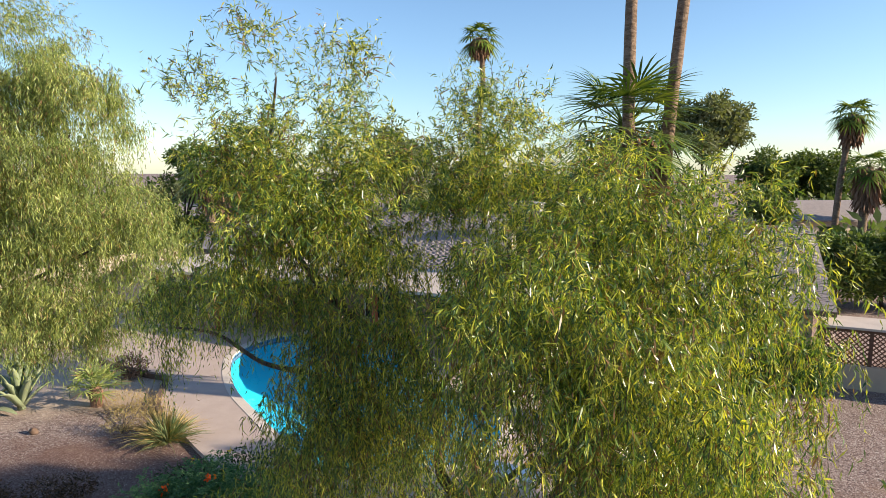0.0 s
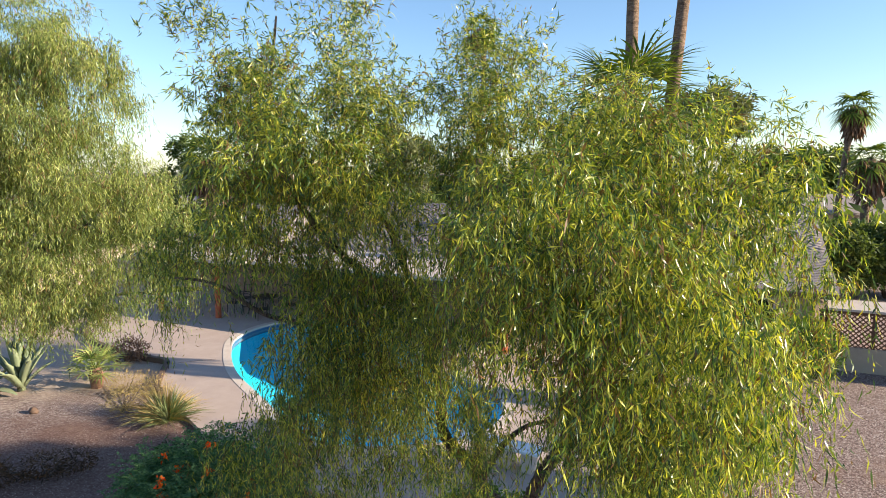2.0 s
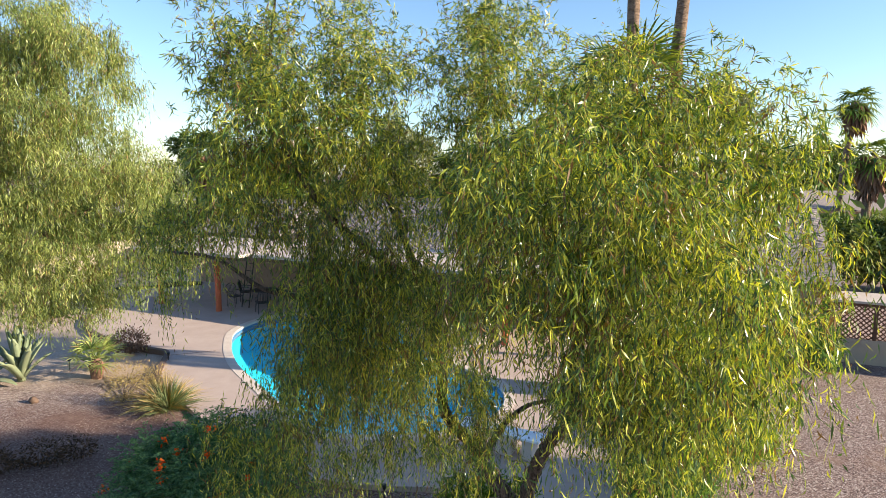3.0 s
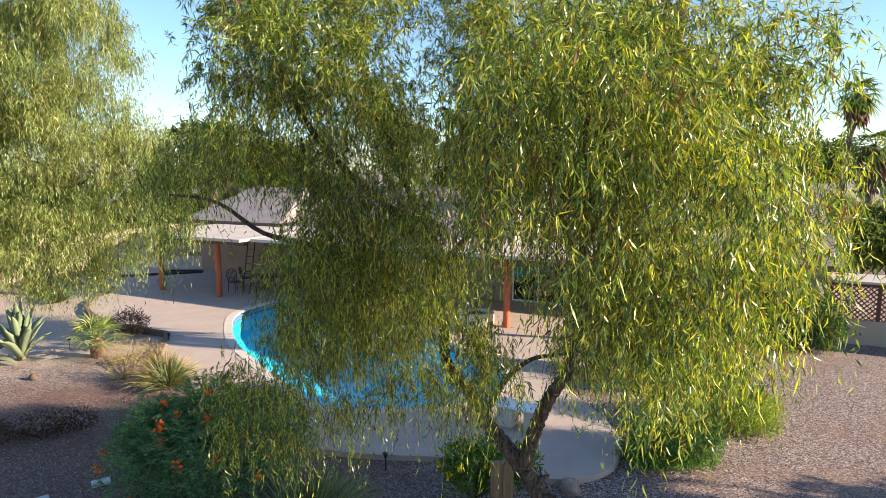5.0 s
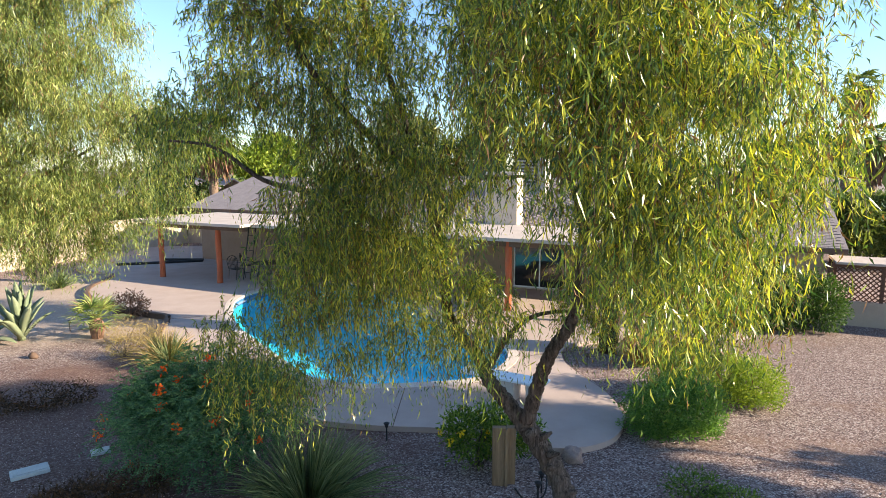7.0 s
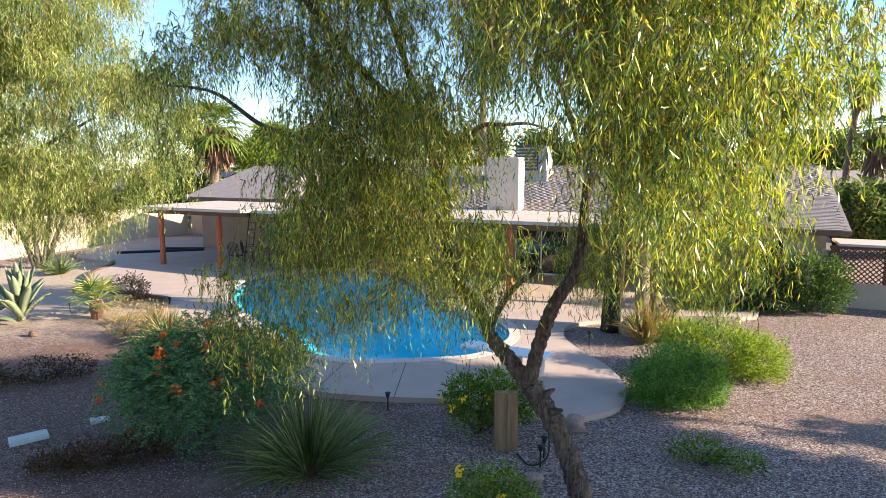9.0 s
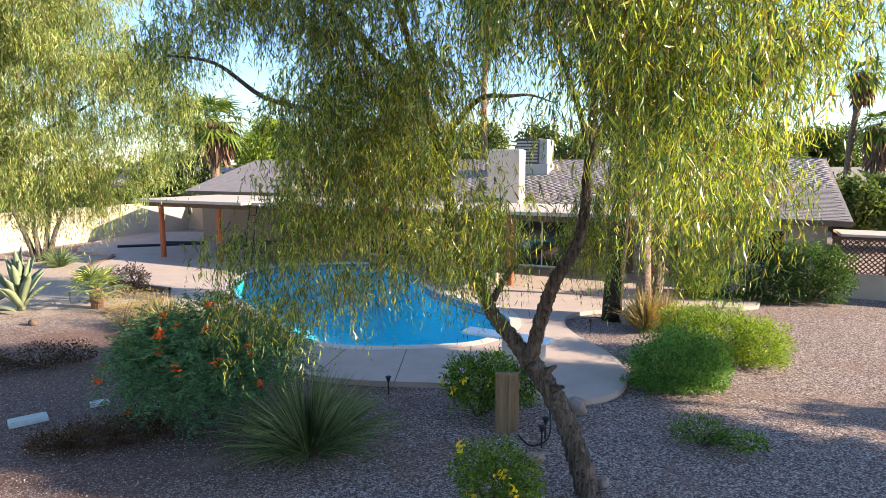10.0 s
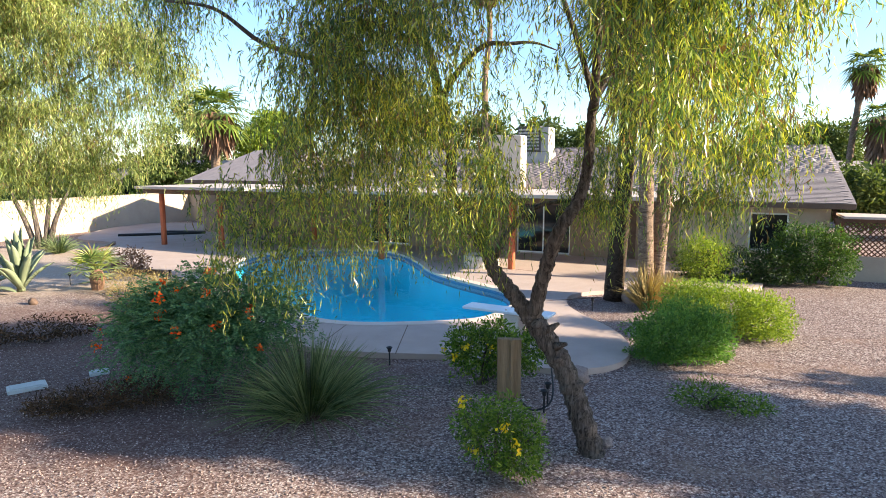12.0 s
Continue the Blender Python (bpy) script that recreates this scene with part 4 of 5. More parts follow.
def clump_set(cx, cy, cz, rx, ry, rz, n, r):
    """Smaller clumps strewn through a large one."""
    p = ellipsoid_points(n, (cx, cy, cz), (rx, ry, rz), 0.2)
    return [(a, b, max(c, r * 0.6), r * rng.uniform(0.7, 1.3), r * rng.uniform(0.7, 1.3), r * rng.uniform(0.55, 1.0)) for a, b, c in p]


round_tree("pine", "airy olive-green pine beyond the house", (17.8, 42.0), clump_set(17.4, 42, 9.6, 3.0, 2, 2.0, 28, 0.95), M_GREYGREEN, 40, 0.3)
round_tree("broadleaf_tree", "dense dark green tree beyond the house", (44.0, 81.0), clump_set(44.0, 81, 6.4, 3.6, 3, 3.2, 22, 1.7), M_FARGREEN, 12, 0.5)
round_tree("broadleaf_tree", "dense dark green tree beyond the house", (50.0, 81.0), clump_set(50.0, 81, 6.2, 3.6, 3, 3.2, 22, 1.7), M_FARGREEN, 12, 0.5)
round_tree("broadleaf_tree", "tall blue-green tree at the plot's edge", (38.0, 50.0), clump_set(39.0, 50, 6.0, 2.6, 2.4, 3.0, 24, 1.1), M_FARGREEN, 24, 0.36)
round_tree("olive_tree", "dark olive tree behind the side fence", (19.3, 30.5), clump_set(19.8, 31, 2.5, 2.0, 2.0, 1.3, 26, 0.75), M_FARGREEN, 40, 0.22)
round_tree("olive_tree", "grey-green olive tree behind the side fence", (23.6, 30.0), clump_set(24.0, 30.5, 2.6, 2.4, 2.2, 1.4, 26, 0.8), M_GREYGREEN, 36, 0.22)
round_tree("olive_tree", "bushy green tree behind the gable", (18.6, 36.0), clump_set(19.4, 36, 3.9, 1.7, 1.6, 1.7, 20, 0.7), M_FARGREEN, 40, 0.25)
round_tree("mesquite", "pale feathery mesquite beyond the roof", (-3.6, 50.0), clump_set(-3.4, 50, 7.6, 3.4, 2, 2.6, 26, 1.1), M_GREYGREEN, 24, 0.32)
round_tree("broadleaf_tree", "dark green tree beyond the roof", (1.4, 52.0), clump_set(1.5, 52, 5.6, 3.6, 2, 2.0, 22, 1.1), M_FARGREEN, 24, 0.32)
round_tree("broadleaf_tree", "rounded green tree beyond the patio", (-18.0, 41.0), clump_set(-18.3, 41, 3.4, 2.6, 2, 1.5, 22, 0.9), M_FARGREEN, 34, 0.26)
round_tree("broadleaf_tree", "tall green tree beyond the patio", (-12.8, 44.0), clump_set(-12.8, 45, 5.6, 2.6, 2, 2.2, 26, 1.0), M_SUNBUSH, 30, 0.3)
round_tree("pine", "dark pine beyond the patio", (-19.6, 46.0), clump_set(-19.0, 46, 6.8, 1.8, 1.6, 2.0, 16, 0.8), M_FARGREEN, 36, 0.28)
round_tree("broadleaf_tree", "grey-green tree far beyond the patio", (-24.5, 60.0), clump_set(-25.0, 60, 3.6, 4.0, 2, 2.2, 24, 1.3), M_GREYGREEN, 18, 0.4)
round_tree("broadleaf_tree", "dark green tree beyond the main roof", (10.0, 48.0), clump_set(9.5, 48, 5.0, 4.0, 2, 2.4, 28, 1.2), M_FARGREEN, 22, 0.34)
# small many-stemmed tree against the yard wall
wall_tree = thing("small_acacia", "small many-stemmed acacia by the yard wall", "tree")
for k, (dx, h) in enumerate(((-1.2, 3.0), (-0.4, 3.4), (0.5, 3.3), (1.1, 2.8))):
    part("trunk", tube(bmesh.new(), smooth_path([(-17.8 + dx * 0.2, 26.3, GZ - 0.1), (-17.8 + dx * 0.6, 26.3, 1.2), (-17.8 + dx * 1.3, 26.4, h)], 5), list(np.linspace(0.15, 0.05, 11)), 8, wob=0.08), M_BARK, wall_tree, smooth=True)
v, f, lines = weeping([(-19.0, 26.3, 3.2, 1.6, 1.2, 0.9, 1), (-16.9, 26.4, 3.3, 1.4, 1.2, 0.9, 1), (-18.0, 26.0, 4.2, 1.6, 1.2, 0.8, 1)], 45, 0.16, 0.02, 0.9, 0.06)
part("crown", np_mesh("crown", v, f), M_LEAF2, wall_tree, "pale drooping foliage", kind="stuff")
# far woods that close the horizon
cl = []
for k in range(150):
    a = radians(rng.uniform(18, 162))
    d = rng.uniform(75, 120)
    cl.append((math.cos(a) * d, math.sin(a) * d, rng.uniform(1.0, 2.6), rng.uniform(3, 6), rng.uniform(3, 5), rng.uniform(1.8, 4.2)))
for k in range(60):
    a = radians(rng.uniform(40, 58) if k % 3 else rng.uniform(112, 128))
    d = rng.uniform(46, 60)
    cl.append((math.cos(a) * d, math.sin(a) * d, rng.uniform(0.6, 1.4), rng.uniform(1.5, 3), rng.uniform(1.5, 2.5), rng.uniform(1.2, 2.6)))
v, f = bushy(cl, 1.1, 0.9, 0.5, -0.15, 0.1, 0.4)
tagged(part("far_woods", np_mesh("far_woods", v, f), M_FARGREEN), "distant belt of desert trees", "woods", kind="stuff")
# unseen trees to the side, added for the shade that lies over the yard
round_tree("shade_tree", "large leafy tree out of view, added to shade the yard", (19.0, 4.4), clump_set(19.5, 5.6, 8.4, 2.4, 3.3, 2.6, 84, 0.85) + clump_set(18.8, 4.2, 5.0, 1.6, 1.9, 1.3, 24, 0.6), M_FARGREEN, 40, 0.36, 0.25, "side trees")
round_tree("shade_tree", "bushy tree out of view, added to shade the yard", (18.5, 7.1), clump_set(18.5, 7.1, 2.6, 2.0, 0.7, 1.7, 22, 0.6), M_FARGREEN, 30, 0.26, 0.18, "side trees")
round_tree("hedge", "tall dark green hedge behind the side fence", (22.5, 30.5), clump_set(23.0, 30.5, 1.9, 4.6, 1.5, 1.6, 46, 0.9), M_FARGREEN, 26, 0.26, 0.12, "side hedges", "hedge")


# ---- shrubs and desert plants ----
def shrub(name, label, clumps, leafmat, density, leaf, width, flower=None, flowers=0, group="", category="shrub", up=0.3, fronds=False):
    s = thing(name, label, category, group=group)
    x, y = clumps[0][0], clumps[0][1]
    for k in range(5):
        c = clumps[k % len(clumps)]
        a = k * 1.3
        part("stem", tube(bmesh.new(), [(x, y, GZ - 0.05), ((x + c[0]) / 2 + 0.1 * math.cos(a), (y + c[1]) / 2 + 0.1 * math.sin(a), c[2] * 0.5), (c[0] + c[3] * 0.5 * math.cos(a), c[1] + c[4] * 0.5 * math.sin(a), c[2] + 0.2 * c[5])], [0.025, 0.018, 0.008], 6), M_BARK, s)
    v, f = feathery(clumps, density, 0.26, leaf, width) if fronds else bushy(clumps, density, leaf, width, -0.15, up, 0.45)
    v[:, 2] = np.maximum(v[:, 2], GZ + 0.01)
    part("foliage", np_mesh("foliage", v, f), leafmat, s, kind="stuff")
    if flower:
        for k in range(flowers):
            c = clumps[int(rng.integers(len(clumps)))]
            d = unit(rng.normal(size=(1, 3)) + np.array((0, -0.6, 0.5)))[0]
            ctr = np.array(c[:3]) + d * np.array(c[3:]) * 1.02
            n = 16
            w = unit(rng.normal(size=(n, 3)) + np.array((0, -0.2, 0.5)))
            v, f = blades(ctr + rng.normal(size=(n, 3)) * 0.035, w, 0.06, 0.036, np.array((0, 0, -0.2)))
            part("blossom", np_mesh("blossom", v, f), flower, s)
    return s


shrub("bird_of_paradise_shrub", "large feathery blue-green shrub with red-orange blossoms", [(-3.9, 9.3, 0.85, 1.25, 0.9, 0.75), (-4.7, 9.5, 0.75, 0.9, 0.8, 0.7), (-3.1, 9.6, 1.0, 0.8, 0.8, 0.7), (-4.0, 9.9, 1.35, 0.9, 0.7, 0.5), (-5.0, 9.9, 1.05, 0.5, 0.5, 0.5)],
      M_BLUESHRUB, 480, 0.055, 0.02, M_RED, 18, fronds=True)
shrub("flowering_shrub", "leafy green shrub with yellow flowers behind a timber post", [(0.45, 9.75, 0.45, 0.55, 0.5, 0.5), (0.95, 9.9, 0.4, 0.6, 0.45, 0.45), (0.2, 9.8, 0.55, 0.35, 0.4, 0.4), (0.75, 9.75, 0.8, 0.3, 0.3, 0.25), (1.35, 9.95, 0.45, 0.3, 0.3, 0.4)], M_BUSH, 560, 0.075, 0.026, M_YELLOW, 4)
shrub("flowering_shrub", "bright green bush with yellow flowers on gravel", [(0.5, 6.85, 0.3, 0.45, 0.42, 0.45), (0.75, 6.65, 0.15, 0.35, 0.35, 0.35), (0.25, 6.85, 0.5, 0.3, 0.3, 0.3), (0.62, 6.8, 0.62, 0.26, 0.26, 0.26), (0.9, 6.75, 0.4, 0.2, 0.22, 0.3)], M_BUSH, 800, 0.055, 0.02, M_YELLOW, 4)
shrub("clipped_shrub", "rounded fine-leaved green shrub on gravel", [(4.25, 11.2, 0.35, 0.95, 0.8, 0.7), (3.85, 10.9, 0.25, 0.55, 0.5, 0.6), (4.75, 11.1, 0.3, 0.55, 0.55, 0.65)], M_SAGE, 1000, 0.065, 0.024, group="garden shrubs", up=0.6)
shrub("clipped_shrub", "broad sunlit yellow-green shrub on gravel", [(5.8, 12.8, 0.4, 1.1, 0.9, 0.72), (6.5, 12.5, 0.3, 0.7, 0.7, 0.6), (5.2, 13.0, 0.45, 0.7, 0.7, 0.7)], M_SUNBUSH, 950, 0.065, 0.024, group="garden shrubs", up=0.7)
shrub("round_shrub", "round clipped yellow-green shrub by the palms", [(7.75, 18.6, 0.75, 0.85, 0.8, 0.8)], M_SUNBUSH, 800, 0.06, 0.03, group="garden shrubs")
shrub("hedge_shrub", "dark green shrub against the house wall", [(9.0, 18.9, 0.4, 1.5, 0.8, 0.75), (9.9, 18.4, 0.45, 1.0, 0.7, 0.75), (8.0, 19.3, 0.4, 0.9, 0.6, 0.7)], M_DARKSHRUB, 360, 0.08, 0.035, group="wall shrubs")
shrub("hedge_shrub", "tall dark leafy shrub at the house corner", [(11.0, 18.5, 0.9, 0.9, 0.8, 1.0), (11.6, 18.2, 0.85, 0.6, 0.6, 0.95), (10.4, 18.8, 0.9, 0.6, 0.5, 0.85)], M_HEDGE, 520, 0.08, 0.036, group="wall shrubs")
shrub("low_shrub", "low sprawling dark green plant on gravel", [(3.75, 8.75, 0.08, 0.5, 0.35, 0.28), (4.25, 8.45, 0.03, 0.42, 0.3, 0.22)], M_BUSH, 600, 0.06, 0.02, group="low plants", up=0.6)
shrub("low_shrub", "low dark reddish-brown plant on gravel", [(-8.4, 12.1, 0.1, 0.6, 0.45, 0.36), (-9.1, 11.7, 0.08, 0.5, 0.4, 0.3), (-7.8, 12.4, 0.12, 0.35, 0.35, 0.34), (-9.6, 12.2, 0.05, 0.4, 0.3, 0.25)], M_RUST, 300, 0.07, 0.025, group="low plants")
shrub("dry_shrub", "low rusty brown dead plant on gravel", [(-5.3, 8.5, 0.02, 0.6, 0.42, 0.36), (-4.7, 8.75, 0.05, 0.5, 0.4, 0.36), (-5.8, 8.35, 0.0, 0.45, 0.35, 0.26)], M_RUST, 700, 0.06, 0.018, group="low plants")
shrub("brittle_shrub", "pale grey twiggy shrub among dry grass", [(-8.6, 15.6, 0.2, 0.5, 0.45, 0.4), (-9.2, 17.0, 0.2, 0.7, 0.5, 0.45), (-8.4, 16.8, 0.15, 0.6, 0.5, 0.4)], M_DRY, 360, 0.08, 0.012, group="low plants")
shrub("purple_shrub", "dull reddish-brown leafy shrub by the deck", [(-10.6, 19.9, 0.3, 0.65, 0.5, 0.5)], M_SKIRT, 380, 0.09, 0.04, group="low plants")
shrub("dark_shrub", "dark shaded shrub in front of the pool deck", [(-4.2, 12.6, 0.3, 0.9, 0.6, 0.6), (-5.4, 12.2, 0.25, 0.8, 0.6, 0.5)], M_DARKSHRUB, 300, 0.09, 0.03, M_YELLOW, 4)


def tuft(label, at, r, n, length, width, leafmat, lift=0.55, group="grass tufts"):
    t = thing("grass_tuft", label, "grass tuft", group=group)
    a = rng.uniform(0, 6.283, n)
    s = rng.uniform(0.05, 1.0, n)
    b = np.stack([at[0] + np.cos(a) * r * 0.22 * s, at[1] + np.sin(a) * r * 0.22 * s, np.full(n, GZ - 0.02)], 1)
    w = np.stack([np.cos(a) * s, np.sin(a) * s, lift + rng.uniform(0.1, 0.7, n)], 1)
    L = length * rng.uniform(0.55, 1.15, n)
    vv, ff, k = [], [], 0
    for turn in (0, 1):
        v, f = blades(b, w, L, width, np.stack([np.cos(a) * 0.3 * s, np.sin(a) * 0.3 * s, -0.5 * s], 1), np.stack([np.sin(a), -np.cos(a), turn + 0 * a], 1))
        vv.append(v), ff.append(f + k)
        k += len(v)
    v, f = np.concatenate(vv), np.concatenate(ff)
    v[:, 2] = np.maximum(v[:, 2], GZ + 0.01)
    part("blade_rest", np_mesh("blade_rest", v, f), leafmat, t, kind="stuff")
    m = 70
    a = rng.uniform(0, 6.283, m)
    s = rng.uniform(0.2, 0.9, m)
    w = np.stack([np.cos(a) * s, np.sin(a) * s, lift + 0.5 + 0 * a], 1)
    for k in range(m):
        v, f = blades(np.array([(at[0], at[1], GZ - 0.02)]), w[k:k + 1], length * rng.uniform(0.9, 1.2), width * 1.2, np.array((math.cos(a[k]) * 0.3 * s[k], math.sin(a[k]) * 0.3 * s[k], -0.45 * s[k])), np.array([(math.sin(a[k]), -math.cos(a[k]), 0.6)]))
        v[:, 2] = np.maximum(v[:, 2], GZ + 0.01)
        part("blade", np_mesh("blade", v, f), leafmat, t)
    return t


tuft("large arching tuft of dark green grass on gravel", (-2.1, 8.55), 2.0, 1000, 1.25, 0.017, M_GRASS, 0.62)
tuft("arching yellow-green grass tuft", (-7.3, 15.2), 1.0, 420, 1.0, 0.016, M_DRY, 0.5)
tuft("green-edged grass tuft beside dry grass", (-7.1, 15.0), 0.8, 260, 0.95, 0.016, M_GRASS, 0.5)
tuft("dry grass tuft by the yard wall", (-16.2, 24.9), 0.9, 300, 1.0, 0.02, M_GRASS, 0.7)
tuft("upright golden dry grass at the palm's foot", (4.95, 15.1), 0.8, 560, 1.25, 0.016, M_DRY, 1.7)
tuft("upright golden dry grass at the palm's foot", (5.45, 15.3), 0.8, 420, 1.1, 0.016, M_DRY, 1.5)


def agave(label, at, n, length, width, lift, leafmat, group="agaves"):
    t = thing("agave", label, "agave", group=group)
    for k in range(n):
        a = k * 2.4 + rng.uniform(-0.2, 0.2)
        s = (k + 1) / n
        w = Vector((math.cos(a) * s, math.sin(a) * s, lift + 1.1 * (1 - s)))
        w.normalize()
        side = w.cross(Vector((0, 0, 1))).normalized()
        nrm = side.cross(w)
        bm = bmesh.new()
        L = length * rng.uniform(0.8, 1.1)
        rings = []
        for q, wd in ((0, 0.75), (0.25, 0.85), (0.5, 1.0), (0.75, 0.85), (0.92, 0.42), (1.0, 0.03)):
            c = Vector((*at, GZ)) + w * L * q + Vector((0, 0, -0.35 * s)) * L * q * q
            hw = width * wd / 2
            rings.append([bm.verts.new(c - side * hw + nrm * hw * 0.45), bm.verts.new(c - nrm * 0.03 * wd), bm.verts.new(c + side * hw + nrm * hw * 0.45), bm.verts.new(c + nrm * 0.035 * wd)])
        for p, q in zip(rings, rings[1:]):
            for i in range(4):
                bm.faces.new((p[i - 1], p[i], q[i], q[i - 1]))
        bm.faces.new(rings[0]), bm.faces.new(rings[-1])
        part("leaf", bm, leafmat, t, smooth=True)
    return t


agave("large pale grey-green agave with upright leaves", (-12.4, 17.2), 24, 1.85, 0.27, 1.25, M_AGAVE)
agave("sprawling grey-green agave on pale gravel", (-13.4, 17.0), 16, 1.3, 0.26, 0.2, M_AGAVE)
agave("small low agave rosette", (-11.0, 18.6), 14, 0.7, 0.14, 0.1, M_AGAVE)

# young fan palm without a tall trunk
yp = thing("young_fan_palm", "small bright yellow-green fan palm on gravel", "palm tree")
part("trunk", tube(bmesh.new(), [(-10.35, 17.5, GZ - 0.05), (-10.35, 17.5, 0.25), (-10.35, 17.5, 0.5)], [0.16, 0.2, 0.12], 10, wob=0.15), M_SKIRT, yp)
for k in range(20):
    a, e = k * 2.4, 1.1 - 1.3 * k / 20
    w = np.array((math.cos(a) * math.cos(e), math.sin(a) * math.cos(e), math.sin(e)))
    h = np.array((-10.35, 17.5, 0.45)) + w * 0.5
    v, f = fan_leaves([h], [w], 0.6, 13, 0.045, 0.25)
    fr = part("frond", np_mesh("frond", v, f), M_LEAF2, yp)
    part("leaf_stalk", tube(bmesh.new(), [(-10.35, 17.5, 0.45), tuple(h)], [0.02, 0.012], 5), M_LEAF2, fr)

# ---- yard walls ----
def run_wall(name, label, pts, thick, top, material, cap=True):
    w = thing(name, label, "wall", kind="structure")
    for a, b in zip(pts, pts[1:]):
        d = Vector((b[0] - a[0], b[1] - a[1], 0))
        m = pose(a[0], a[1], 0, 0, 0, math.degrees(math.atan2(d.y, d.x)))
        ob = part("wall_panel", boxed(0, d.length, 0, thick, -0.3, top), material, w)
        ob.matrix_world = m
        if cap:
            ob = part("wall_cap", boxed(-0.02, d.length + 0.02, -0.03, thick + 0.03, top, top + 0.06, 0.01), material, w)
            ob.matrix_world = m
    return w


run_wall("wall_west", "tan painted block yard wall, half in sun", [(-24.0, 20.0), (-21.6, 28.6), (-18.6, 37.5), (-17.4, 40.6)], 0.2, 1.75, M_BLOCK)
run_wall("wall_north", "tan painted block yard wall in shade", [(-17.4, 40.7), (-13.0, 38.6)], 0.2, 1.75, M_BLOCK)

# side fence: low wall, lattice and white rail, in line with the house
fence = thing("lattice_fence", "low tan wall with brown diagonal lattice under a whitish canopy", "fence", HOUSE_AT, HOUSE_TURN)
FV = 3.2
part("base_wall", boxed(9.72, 17.0, FV, FV + 0.18, -0.3, 0.68), M_BLOCK, fence, "tan stucco base wall")
part("canopy", boxed(9.95, 17.0, FV - 0.05, FV + 1.7, 1.86, 1.94, 0.01), M_ROOFFLAT, fence, "flat whitish canopy over the lattice")
for x in (10.1, 13.4, 16.7):
    part("canopy_post", boxed(x, x + 0.09, FV + 1.5, FV + 1.59, GZ, 1.858), M_LATTICE, fence)
part("rail", boxed(9.72, 17.0, FV + 0.04, FV + 0.12, 1.76, 1.858), M_LATTICE, fence)
for x in (9.75, 11.2, 12.9, 14.8, 16.8):
    part("post", boxed(x, x + 0.1, FV + 0.03, FV + 0.13, 0.68, 1.858), M_LATTICE, fence)
for k in range(-7, 46):
    for s in (1, -1):
        bm = bmesh.new()
        x0 = 9.85 + k * 0.155
        a, b = (x0, 0.69), (x0 + 1.08, 1.77)
        lo, hi = max(0, (9.85 - a[0]) / 1.08), min(1, (16.9 - a[0]) / 1.08)
        if lo >= hi:
            continue
        z = (lambda t: 0.69 + 1.08 * t) if s > 0 else (lambda t: 1.77 - 1.08 * t)
        p, q = (a[0] + 1.08 * lo, z(lo)), (a[0] + 1.08 * hi, z(hi))
        y = FV + (0.055 if s > 0 else 0.085)
        w = 0.024
        vs = []
        for yy in (y, y + 0.02):
            vs += [bm.verts.new(c) for c in ((p[0] - w, yy, p[1]), (p[0] + w, yy, p[1]), (q[0] + w, yy, q[1]), (q[0] - w, yy, q[1]))]
        bm.faces.new(vs[:4]), bm.faces.new(vs[4:][::-1])
        for i in range(4):
            bm.faces.new((vs[(i - 1) % 4], vs[i], vs[i + 4], vs[(i - 1) % 4 + 4]))
        part("slat", bm, M_LATTICE, fence)

# ---- diving board ----
tip, root = Vector((0.35, 13.1, 0)), Vector((2.05, 12.15, 0))
d = root - tip
board = thing("diving_board", "white diving board on a pale stand at the pool's end", "diving board", (tip.x, tip.y, 0), math.degrees(math.atan2(d.y, d.x)))
part("plank", boxed(0, 1.95, -0.24, 0.24, 0.44, 0.5, 0.02), M_BOARD, board, "white ribbed plank")
part("stand", boxed(0.95, 1.3, -0.22, 0.22, 0.0, 0.438, 0.04), M_COPING, board, "pale moulded stand")
part("stand", boxed(1.55, 1.8, -0.2, 0.2, 0.0, 0.438, 0.03), M_COPING, board)
for x in (1.0, 1.2, 1.7):
    for y in (-0.15, 0.15):
        part("bolt", tube(bmesh.new(), [(x, y, 0.5), (x, y, 0.53)], 0.02, 6), M_STEEL, board)

# ---- fire pit ----
pit = thing("fire_pit", "round low stuccoed fire pit with a dark bowl", "fire pit", (1.1, 21.2, 0))
bm = bmesh.new()
prof = [(0.62, 0.0), (0.62, 0.4), (0.6, 0.43), (0.47, 0.43), (0.45, 0.4), (0.4, 0.2), (0.0, 0.18)]
rings = [[bm.verts.new((r * math.cos(a), r * math.sin(a), z)) for a in [k * math.tau / 28 for k in range(28)]] for r, z in prof[:-1]]
for a, b in zip(rings, rings[1:]):
    for i in range(28):
        bm.faces.new((a[i - 1], a[i], b[i], b[i - 1]))
part("ring", bm, M_PALE_STUCCO, pit, "pale stucco ring")
part("bowl", tube(bmesh.new(), [(0, 0, 0.2), (0, 0, 0.34)], 0.42, 20), M_IRON, pit, "black bowl")

# ---- timber post, stakes, hose, lids ----
wp = thing("timber_post", "two weathered upright timber planks on gravel", "post", (0.87, 9.2, GZ))
part("plank", boxed(-0.17, 0.04, -0.09, 0.02, -0.05, 0.96, 0.006), M_WOODPOST, wp)
part("plank", boxed(0.06, 0.2, -0.04, 0.08, -0.05, 0.94, 0.006), M_WOODPOST, wp)
part("strip", boxed(0.03, 0.07, -0.12, -0.085, -0.05, 0.95), M_WOODPOST, wp, "pale edge strip")


